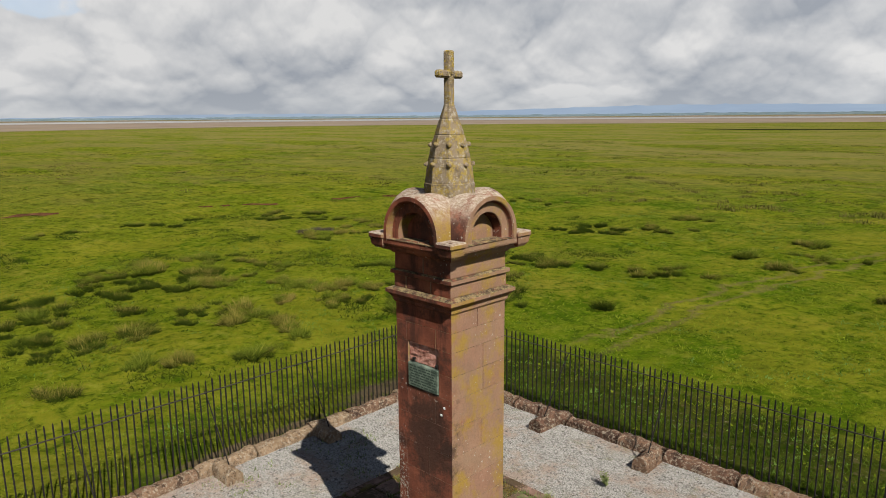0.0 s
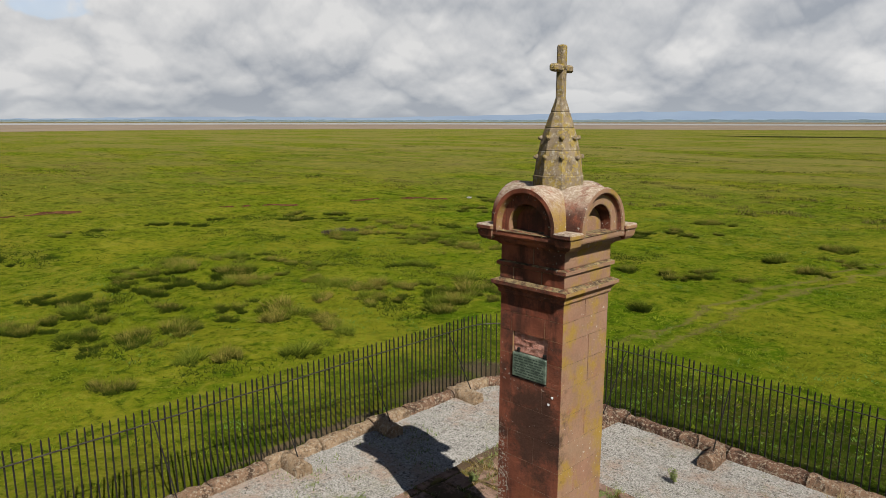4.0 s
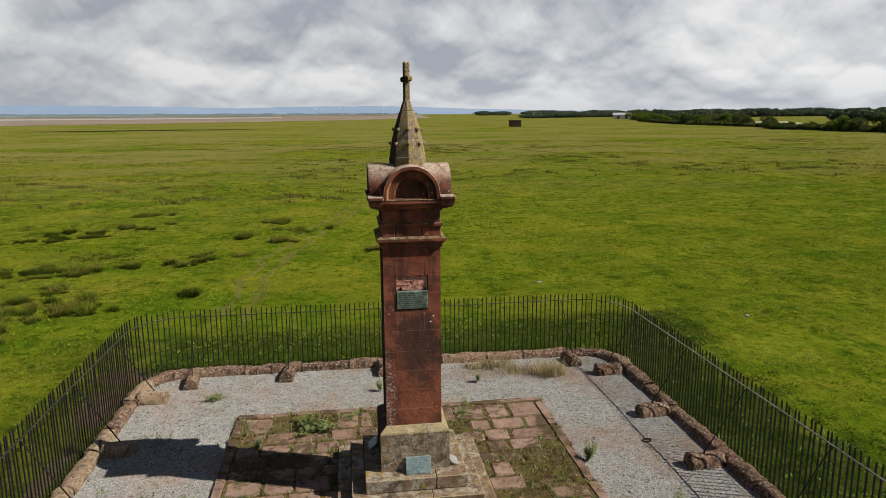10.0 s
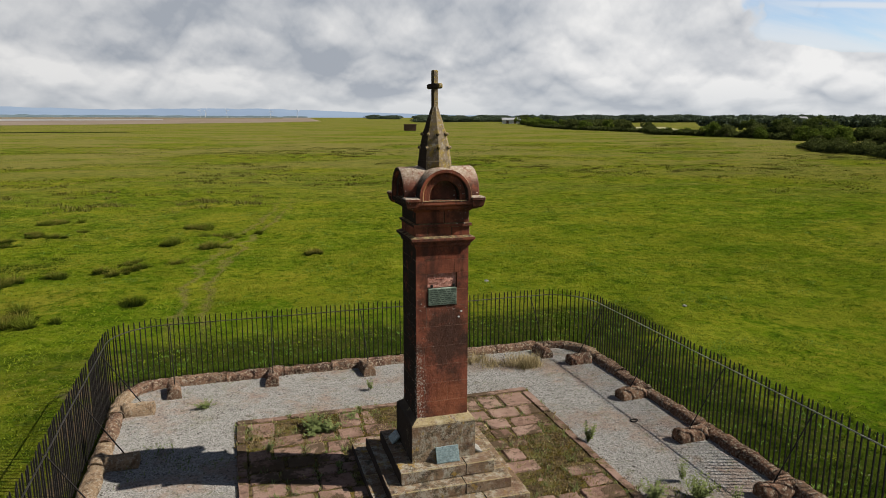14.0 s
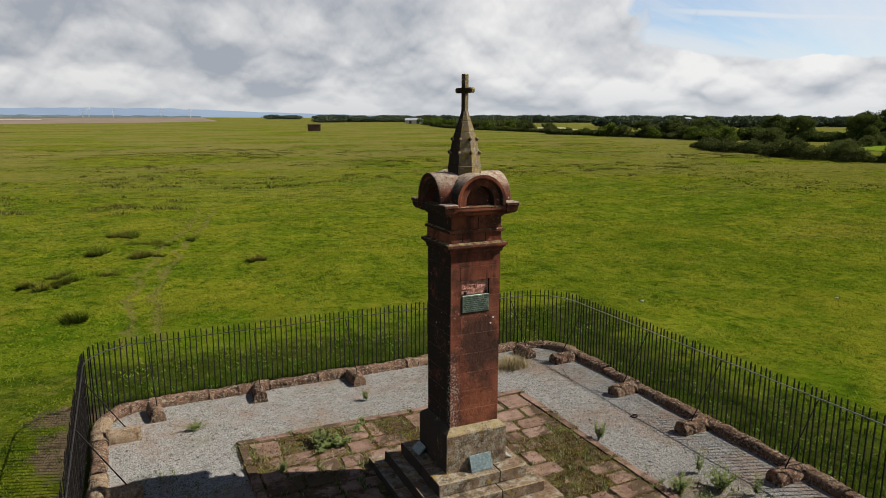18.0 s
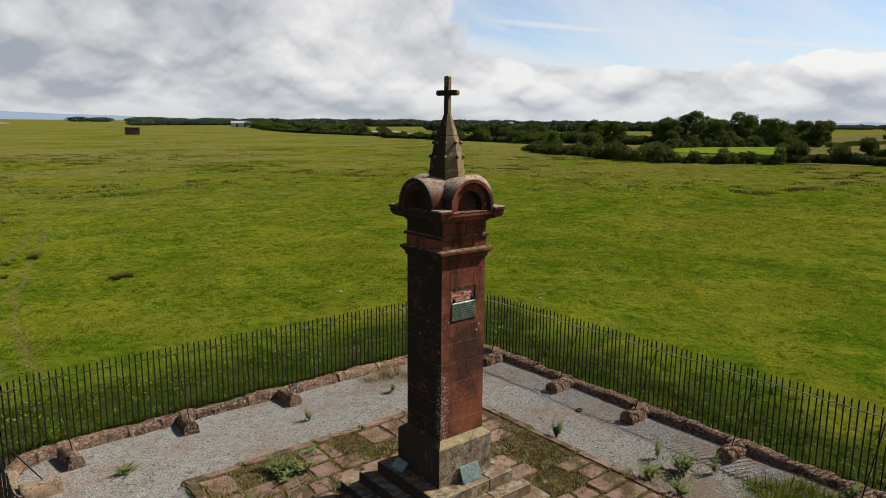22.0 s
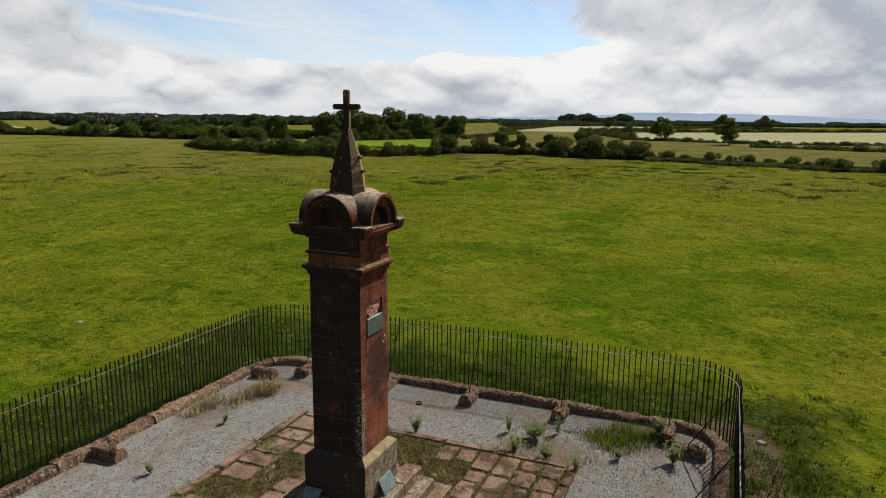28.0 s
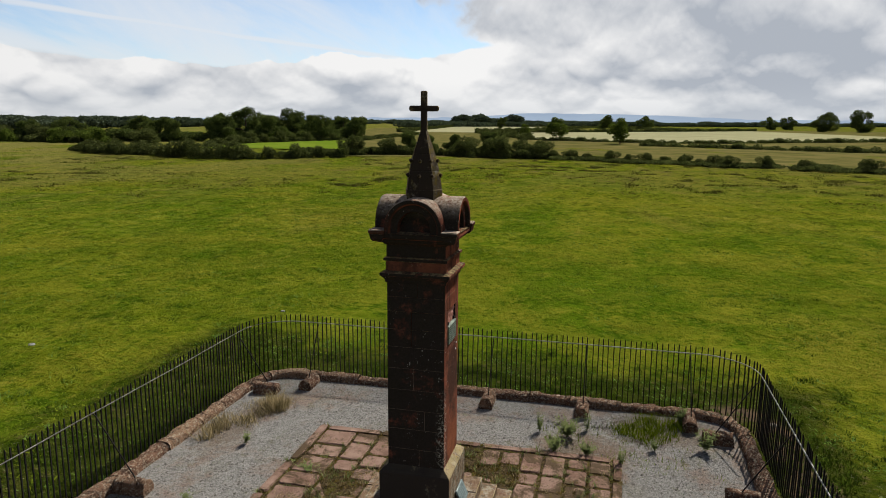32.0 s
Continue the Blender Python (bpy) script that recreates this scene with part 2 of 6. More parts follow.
    ruddy = n.vec("MULTIPLY", n.vec("SUBTRACT", p, (-4.05, 4.21, 1.28)), (2.6, 5.0, 2.6))
    ruddy = n.math("ADD", n.vec("LENGTH", ruddy), n.math("MULTIPLY", n.math("SUBTRACT", n.noise(p, 5, 6, 0.7), 0.5), 1.8))
    c = n.mix(n.math("MULTIPLY", n.step(ruddy, 1.0, 0.4), 0.7), c, n.mix(blot, (0.150, 0.050, 0.026), (0.250, 0.098, 0.052)))
    speck = n.math("MULTIPLY", n.step(n.noise(p, 30, 3, 0.6), 0.655, 0.70), n.step(n.noise(n.vec("ADD", p, (9, 4, 2)), 1.9, 3), 0.44, 0.58))
    c = n.mix(n.math("MULTIPLY", speck, 0.8), c, (0.339, 0.324, 0.282))
    c = n.mix(0.5, c, n.mix(grain, (0.247, 0.247, 0.247), (0.670, 0.670, 0.670)), "OVERLAY")
    return c, 0.92, 0, n.math("ADD", grain, n.math("MULTIPLY", n.noise(p, 9, 5), 1.6)), 0.012


def stone_spire(n, p):
    """Grey-buff sandstone with much yellow and grey lichen."""
    grain, blot = n.noise(p, 60, 6, 0.7), n.noise(p, 9, 5, 0.65)
    c = n.mix(blot, (0.089, 0.065, 0.042), (0.231, 0.184, 0.130))
    c = n.mix(n.math("MULTIPLY", n.step(n.noise(n.vec("ADD", p, (5, 2, 1)), 13, 8, 0.78), 0.47, 0.58), 0.85), c, n.mix(grain, (0.150, 0.105, 0.018), (0.300, 0.220, 0.050)))
    c = n.mix(n.math("MULTIPLY", n.step(n.noise(n.vec("ADD", p, (1, 8, 3)), 24, 7, 0.75), 0.53, 0.62), 0.55), c, (0.320, 0.300, 0.255))
    c = n.mix(n.math("MULTIPLY", n.step(n.noise(n.vec("ADD", p, (7, 8, 3)), 15, 8, 0.78), 0.52, 0.62), 0.50), c, (0.050, 0.040, 0.028))
    # shade of the west side, painted as a dark tone by facing
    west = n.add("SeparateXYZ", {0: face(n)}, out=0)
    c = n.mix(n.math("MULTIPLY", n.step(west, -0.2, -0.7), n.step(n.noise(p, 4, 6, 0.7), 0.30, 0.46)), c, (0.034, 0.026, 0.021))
    return c, 0.95, 0, n.math("ADD", grain, blot), 0.012


def stone_step(n, p):
    """Brown-buff sandstone with grey and white lichen, black crust, and yellow on upper edges."""
    grain, blot = n.noise(p, 45, 7, 0.75), n.noise(p, 4, 6, 0.7)
    c = n.mix(n.step(blot, 0.3, 0.7), (0.082, 0.050, 0.034), (0.195, 0.135, 0.092))
    c = n.mix(n.math("MULTIPLY", chance(n), 0.4), c, (0.170, 0.125, 0.090))
    c = n.mix(n.math("MULTIPLY", n.step(n.noise(n.vec("ADD", p, (2, 9, 4)), 9, 8, 0.78), 0.46, 0.56), 0.8), c, n.mix(grain, (0.140, 0.132, 0.108), (0.370, 0.352, 0.300)))
    c = n.mix(n.math("MULTIPLY", n.step(n.noise(n.vec("ADD", p, (4, 4, 4)), 7.5, 8, 0.80), 0.50, 0.57), 0.85), c, (0.034, 0.028, 0.022))
    c = n.mix(n.math("MULTIPLY", n.step(n.noise(n.vec("ADD", p, (1, 5, 2)), 2.4, 7, 0.72), 0.46, 0.58), 0.7), c, n.mix(grain, (0.060, 0.034, 0.024), (0.150, 0.078, 0.052)))
    tilt = n.add("SeparateXYZ", {0: face(n)}, out=2)
    rim = n.math("ADD", n.math("MULTIPLY", n.step(tilt, 0.2, 0.5), n.step(tilt, 0.98, 0.9)), 0.12)
    c = n.mix(n.math("MULTIPLY", n.step(n.noise(p, 7, 8, 0.78), 0.38, 0.50), n.math("MINIMUM", rim, 0.6)), c, n.mix(grain, (0.200, 0.140, 0.034), (0.420, 0.370, 0.230)))
    c = n.mix(n.math("MULTIPLY", n.step(n.noise(n.vec("ADD", p, (8, 2, 4)), 5, 8, 0.78), 0.57, 0.63), 0.75), c, (0.235, 0.150, 0.030))
    # west-facing stone is coloured darker to stand for its shaded side
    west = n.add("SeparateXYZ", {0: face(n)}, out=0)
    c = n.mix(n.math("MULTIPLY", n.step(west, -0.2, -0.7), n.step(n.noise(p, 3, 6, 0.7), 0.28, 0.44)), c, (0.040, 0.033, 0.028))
    return c, 0.93, 0, n.math("ADD", grain, n.math("MULTIPLY", blot, 2)), 0.022


def stone_paving(n, p):
    """Worn red-brown flags, in places under dirt, moss and dead leaves."""
    grain, blot = n.noise(p, 40, 6, 0.7), n.noise(p, 3.4, 6, 0.7)
    c = n.mix(n.step(blot, 0.3, 0.7), (0.094, 0.053, 0.039), (0.200, 0.130, 0.099))
    c = n.mix(n.math("MULTIPLY", chance(n), 0.75), c, n.mix(blot, (0.165, 0.096, 0.070), (0.270, 0.196, 0.158)))
    c = n.mix(n.math("MULTIPLY", n.step(n.noise(n.vec("ADD", p, (3, 8, 0)), 7, 7, 0.75), 0.54, 0.62), 0.6), c, (0.060, 0.043, 0.030))
    wide = n.noise(n.vec("ADD", p, (1.3, 0.4, 0)), 1.1, 8, 0.75, 0.5)
    c = n.mix(n.math("MULTIPLY", n.step(wide, 0.50, 0.56), 0.88), c, n.mix(grain, (0.021, 0.016, 0.010), (0.085, 0.060, 0.034)))
    c = n.mix(n.math("MULTIPLY", n.step(n.noise(n.vec("ADD", p, (4, 1, 0)), 3.2, 8, 0.78), 0.57, 0.63), 0.8), c, n.mix(grain, (0.045, 0.040, 0.010), (0.125, 0.100, 0.032)))
    return c, 0.95, 0, n.math("ADD", grain, n.math("MULTIPLY", wide, 3)), 0.02


def stone_sunlit(n, p):
    """The same rough stone in pale buff, with sunlight put into its colour."""
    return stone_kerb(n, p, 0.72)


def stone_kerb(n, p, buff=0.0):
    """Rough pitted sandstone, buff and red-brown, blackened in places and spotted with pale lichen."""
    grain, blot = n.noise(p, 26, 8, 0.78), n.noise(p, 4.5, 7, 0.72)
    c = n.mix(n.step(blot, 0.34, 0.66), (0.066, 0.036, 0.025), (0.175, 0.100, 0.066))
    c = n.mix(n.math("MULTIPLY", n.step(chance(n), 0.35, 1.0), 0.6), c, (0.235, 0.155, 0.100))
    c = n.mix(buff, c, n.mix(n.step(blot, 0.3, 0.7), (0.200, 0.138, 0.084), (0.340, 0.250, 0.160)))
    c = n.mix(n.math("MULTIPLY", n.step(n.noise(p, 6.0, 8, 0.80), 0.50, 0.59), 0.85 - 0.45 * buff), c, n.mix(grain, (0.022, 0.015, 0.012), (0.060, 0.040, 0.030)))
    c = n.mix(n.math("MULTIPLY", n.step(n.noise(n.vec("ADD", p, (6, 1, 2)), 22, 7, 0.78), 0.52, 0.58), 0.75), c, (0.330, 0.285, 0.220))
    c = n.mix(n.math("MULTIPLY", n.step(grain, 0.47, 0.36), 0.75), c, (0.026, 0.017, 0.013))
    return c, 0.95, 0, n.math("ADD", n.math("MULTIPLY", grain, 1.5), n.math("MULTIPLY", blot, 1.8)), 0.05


def gravel(n, p):
    """Fine pale grey gravel, warm with dust, dotted with dark bits and thin soil."""
    small = n.add("SeparateXYZ", {0: n.add("TexVoronoi", {"Vector": p, "Scale": 85.0}, out=1)}, out=0)
    large = n.step(n.noise(p, 42.0, 3, 0.6), 0.36, 0.64)
    wide, mid = n.noise(p, 0.9, 6, 0.65), n.noise(p, 5.5, 7, 0.75)
    tone = n.math("ADD", n.math("MULTIPLY", n.math("ADD", small, large), 0.30), n.math("MULTIPLY", mid, 0.45))
    c = n.mix(n.step(tone, 0.16, 0.86), (0.080, 0.076, 0.070), (0.282, 0.270, 0.250))
    c = n.mix(n.math("MULTIPLY", n.step(wide, 0.52, 0.72), 0.35), c, n.mix(small, (0.105, 0.092, 0.066), (0.185, 0.165, 0.115)))
    dirt = n.step(n.noise(n.vec("ADD", p, (13, 2, 0)), 0.75, 8, 0.74), 0.48, 0.62)
    c = n.mix(n.math("MULTIPLY", dirt, 0.62), c, n.mix(mid, (0.135, 0.086, 0.062), (0.235, 0.165, 0.122)))
    c = n.mix(n.math("MULTIPLY", n.step(n.noise(p, 16, 5, 0.72), 0.565, 0.62), 0.8), c, (0.046, 0.042, 0.032))
    c = n.mix(n.math("MULTIPLY", n.step(n.noise(n.vec("ADD", p, (5, 5, 0)), 24, 4, 0.7), 0.62, 0.68), 0.15), c, (0.40, 0.39, 0.365))
    for x, y, rx, ry in ((-2.0, 8.55, 1.3, 0.45), (-0.9, 8.3, 0.6, 0.4), (-0.3, 1.3, 0.8, 1.2), (-1.3, 2.6, 0.7, 0.9)):
        near = n.vec("LENGTH", n.vec("MULTIPLY", n.vec("SUBTRACT", p, (x, y, 0.0)), (1 / rx, 1 / ry, 0.0)))
        near = n.math("ADD", near, n.math("MULTIPLY", n.math("SUBTRACT", mid, 0.5), 2.0))
        c = n.mix(n.math("MULTIPLY", n.step(near, 1.1, 0.4), 0.60), c, n.mix(small, (0.085, 0.058, 0.038), (0.170, 0.125, 0.085)))
    thin = n.math("MULTIPLY", n.step(wide, 0.45, 0.56), n.step(n.noise(n.vec("ADD", p, (2, 6, 0)), 4.5, 8, 0.78), 0.54, 0.61))
    c = n.mix(n.math("MULTIPLY", thin, 0.5), c, n.mix(small, (0.052, 0.056, 0.018), (0.105, 0.105, 0.040)))
    return c, 0.97, 0, n.math("ADD", n.math("MULTIPLY", wide, 2.0), n.math("ADD", n.math("MULTIPLY", large, 0.3), n.noise(p, 70, 4, 0.7))), 0.014


def moss_soil(n, p):
    c = n.mix(n.step(n.noise(p, 11, 7, 0.75), 0.35, 0.65), (0.024, 0.017, 0.010), (0.130, 0.094, 0.050))
    c = n.mix(n.math("MULTIPLY", n.step(n.noise(p, 6, 7, 0.78), 0.50, 0.60), 0.8), c, (0.095, 0.090, 0.020))
    return c, 1.0, 0, n.noise(p, 26, 6, 0.75), 0.06


def marsh_grass(n, p):
    """Grazed salt marsh: bright green and olive turf in drifts, with darker tufts, dry straw and a faint trodden line."""
    low, mid, fine = n.noise(p, 0.045, 5, 0.6, 0.4), n.noise(p, 0.36, 7, 0.68, 0.3), n.noise(p, 4.2, 6, 0.7)
    half = n.noise(n.vec("ADD", p, (7, 3, 0)), 1.25, 6, 0.7, 0.2)
    c = n.mix(n.step(n.math("ADD", low, n.math("MULTIPLY", n.math("SUBTRACT", half, 0.5), 0.8)), 0.38, 0.62), (0.050, 0.082, 0.0035), (0.084, 0.099, 0.0060))
    c = n.mix(n.math("MULTIPLY", n.step(mid, 0.48, 0.66), 0.80), c, (0.122, 0.128, 0.0115))
    c = n.mix(n.math("MULTIPLY", n.step(mid, 0.47, 0.30), 0.85), c, (0.030, 0.054, 0.0030))
    c = n.mix(n.math("MULTIPLY", n.step(half, 0.47, 0.33), 0.7), c, (0.022, 0.042, 0.0030))
    c = n.mix(n.math("MULTIPLY", n.step(half, 0.54, 0.72), 0.55), c, (0.104, 0.127, 0.0100))
    bands = n.noise(n.vec("MULTIPLY", p, (0.35, 1.15, 1.0)), 0.16, 5, 0.65, 0.8)
    c = n.mix(n.math("MULTIPLY", n.step(n.math("ADD", bands, n.math("MULTIPLY", n.math("SUBTRACT", fine, 0.5), 0.5)), 0.55, 0.68), 0.65), c, (0.117, 0.108, 0.0160))
    c = n.mix(n.math("MULTIPLY", n.step(n.math("ADD", bands, n.math("MULTIPLY", n.math("SUBTRACT", half, 0.5), 0.5)), 0.45, 0.35), 0.50), c, (0.034, 0.066, 0.0030))
    c = n.mix(n.math("MULTIPLY", n.step(fine, 0.50, 0.32), 0.65), c, (0.021, 0.037, 0.0030))
    c = n.mix(n.math("MULTIPLY", n.step(fine, 0.55, 0.75), 0.5), c, (0.117, 0.131, 0.0140))
    west_side = n.math("ADD", 0.35, n.math("MULTIPLY", n.math("MAXIMUM", n.step(n.add("SeparateXYZ", {0: p}), -2.0, -12.0), n.math("MULTIPLY", n.step(n.add("SeparateXYZ", {0: p}, out=1), 9.0, 13.0), 0.75)), 0.65))
    clods = n.noise(n.vec("ADD", p, (2, 11, 0)), 2.3, 7, 0.72, 0.3)
    c = n.mix(n.math("MULTIPLY", n.step(clods, 0.47, 0.39), n.math("MULTIPLY", west_side, 0.80)), c, n.mix(fine, (0.012, 0.026, 0.0022), (0.036, 0.058, 0.0045)))
    c = n.mix(n.math("MULTIPLY", n.step(clods, 0.55, 0.63), n.math("MULTIPLY", west_side, 0.50)), c, (0.140, 0.142, 0.0200))
    olive = n.noise(n.vec("ADD", p, (21, 4, 0)), 0.22, 6, 0.62, 0.6)
    c = n.mix(n.math("MULTIPLY", n.step(n.math("ADD", olive, n.math("MULTIPLY", n.math("SUBTRACT", fine, 0.5), 0.6)), 0.49, 0.60), 0.45), c, (0.132, 0.124, 0.0120))
    away = n.vec("LENGTH", n.vec("SUBTRACT", p, (-4.1, 4.6, 0)))
    rough_turf = n.step(n.noise(n.vec("MULTIPLY", p, (0.6, 1.3, 1.0)), 0.05, 7, 0.72, 0.6), 0.42, 0.56)
    c = n.mix(n.math("MULTIPLY", n.math("MULTIPLY", rough_turf, n.step(away, 18.0, 90.0)), 0.62), c, (0.108, 0.094, 0.0240))
    brown = n.math("MULTIPLY", n.step(n.noise(n.vec("MULTIPLY", p, (0.7, 1.6, 1.0)), 0.14, 8, 0.75, 0.4), 0.54, 0.64), n.step(away, 30.0, 60.0))
    c = n.mix(n.math("MULTIPLY", brown, 0.6), c, n.mix(fine, (0.036, 0.035, 0.0080), (0.133, 0.099, 0.0380)))
    flecks = n.noise(n.vec("MULTIPLY", p, (0.8, 1.2, 1.0)), 0.9, 4, 0.7, 0.3)
    c = n.mix(n.math("MULTIPLY", n.math("MULTIPLY", n.step(flecks, 0.47, 0.36), n.step(away, 12.0, 45.0)), 0.7), c, (0.027, 0.035, 0.0040))
    c = n.mix(n.math("MULTIPLY", n.math("MULTIPLY", n.step(flecks, 0.56, 0.68), n.step(away, 12.0, 45.0)), 0.38), c, (0.167, 0.144, 0.0340))
    far_out = n.math("MULTIPLY", n.step(n.vec("DOT_PRODUCT", p, (-0.10, 0.995, 0)), 20.0, 105.0), n.math("ADD", 0.05, n.math("MULTIPLY", rough_turf, 0.26)))
    c = n.mix(far_out, c, n.mix(fine, (0.115, 0.098, 0.030), (0.200, 0.172, 0.070)))
    off = n.add("SeparateXYZ", {0: n.vec("ABSOLUTE", n.vec("SUBTRACT", p, (-4.135, 4.61, 0)))})
    off_y = n.add("SeparateXYZ", {0: n.vec("ABSOLUTE", n.vec("SUBTRACT", p, (-4.135, 4.61, 0)))}, out=1)
    strip = n.math("ADD", n.math("MAXIMUM", off, off_y), n.math("ADD", n.math("MULTIPLY", half, 1.3), n.math("MULTIPLY", mid, 1.6)))
    strip = n.math("SUBTRACT", strip, n.math("MULTIPLY", n.math("MAXIMUM", n.step(n.add("SeparateXYZ", {0: p}, out=1), 9.0, 10.0), n.math("MULTIPLY", n.step(n.add("SeparateXYZ", {0: p}), 0.4, 1.2), 0.15)), 1.0))
    worn = n.mix(n.step(n.noise(p, 2.6, 8, 0.75), 0.40, 0.62), (0.012, 0.021, 0.0020), (0.030, 0.034, 0.0070))
    worn = n.mix(n.math("MULTIPLY", n.step(fine, 0.56, 0.68), 0.7), worn, (0.066, 0.050, 0.0270))
    worn = n.mix(n.math("MULTIPLY", n.step(n.noise(p, 13, 4, 0.7), 0.62, 0.68), 0.7), worn, (0.150, 0.150, 0.090))
    seaward = n.step(n.add("SeparateXYZ", {0: p}), -8.7, -9.3)
    c = n.mix(n.math("MULTIPLY", n.step(strip, 8.6, 7.3), n.math("SUBTRACT", 0.90, n.math("MULTIPLY", seaward, 0.50))), c, worn)
    from_start = n.vec("SUBTRACT", p, (-7.9, 14.0, 0))
    aside = n.math("ADD", n.vec("DOT_PRODUCT", from_start, (0.988, -0.154, 0)), n.math("MULTIPLY", n.math("SUBTRACT", mid, 0.5), 2.2))
    along = n.vec("DOT_PRODUCT", from_start, (0.154, 0.988, 0))
    aside = n.math("ADD", aside, n.math("MULTIPLY", n.math("SINE", n.math("MULTIPLY", along, 0.21)), 0.55))
    rut = n.math("ABSOLUTE", n.math("SUBTRACT", n.math("ABSOLUTE", aside), 0.36))
    trod = n.math("MULTIPLY", n.step(n.math("ADD", rut, n.math("MULTIPLY", fine, 0.30)), 0.36, 0.12), n.math("MULTIPLY", n.step(along, -2.5, 0.5), n.step(along, 32.0, 16.0)))
    c = n.mix(n.math("MULTIPLY", trod, 0.80), c, n.mix(half, (0.060, 0.052, 0.016), (0.150, 0.120, 0.042)))
    for x, y, rx, ry in ((-9.3, 8.1, 0.45, 1.0), (-9.2, 9.5, 0.8, 0.5), (-0.2, -0.6, 1.2, 0.4), (-1.9, -0.75, 1.0, 0.45), (0.95, -0.1, 0.4, 0.6), (-9.25, 5.2, 0.15, 1.6)):
        near = n.vec("LENGTH", n.vec("MULTIPLY", n.vec("SUBTRACT", p, (x, y, 0.0)), (1 / rx, 1 / ry, 0.0)))
        near = n.math("ADD", near, n.math("MULTIPLY", n.math("SUBTRACT", fine, 0.5), 1.6))
        c = n.mix(n.math("MULTIPLY", n.step(near, 1.1, 0.6), 0.85), c, n.mix(half, (0.050, 0.032, 0.021), (0.120, 0.085, 0.058)))
    return c, 0.96, 0, n.math("ADD", n.math("MULTIPLY", n.math("ADD", mid, n.math("ADD", half, n.math("MULTIPLY", clods, west_side))), 2.4), fine), 0.09


def plain(c1, c2, scale, rough=0.9, bump=0.01, metal=0.0, rand=0.0):
    def build(n, p):
        grain = n.noise(p, scale, 6, 0.68)
        c = n.mix(n.step(grain, 0.3, 0.7), c1, c2)
        if rand:
            c = n.mix(n.math("MULTIPLY", chance(n), rand), c, tuple(v * 1.7 for v in c2))
        return c, rough, metal, n.noise(p, scale * 4, 5, 0.7), bump
    return build


def leafy(c1, c2, scale=0.6, through_light=0.3, own=0.0):
    """Leaves or blades; own: how far thin blades keep their own facing, where they stand as thick as turf."""
    def build(n, p):
        each = n.add("NewGeometry", out=8)
        c = n.mix(each, c1, c2)
        c = n.mix(n.math("MULTIPLY", n.step(n.noise(p, scale, 3), 0.4, 0.7), 0.5), c, tuple(v * 1.35 for v in c2))
        return c, 0.95, 0, None, None, through_light, own
    return build


def tipped(c1, c2, scale=0.6, through_light=0.2):
    """Rush: dark at the foot with painted shade, olive and straw towards the tips."""
    def build(n, p):
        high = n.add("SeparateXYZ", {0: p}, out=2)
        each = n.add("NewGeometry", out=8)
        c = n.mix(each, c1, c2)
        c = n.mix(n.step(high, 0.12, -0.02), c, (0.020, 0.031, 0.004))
        c = n.mix(n.math("MULTIPLY", n.math("MULTIPLY", n.step(high, 0.13, 0.34), n.step(each, 0.35, 0.75)), n.math("MULTIPLY", n.step(n.noise(p, scale, 3), 0.36, 0.60), 0.8)), c, (0.185, 0.165, 0.045))
        return c, 0.95, 0, None, None, through_light, 0.7
    return build


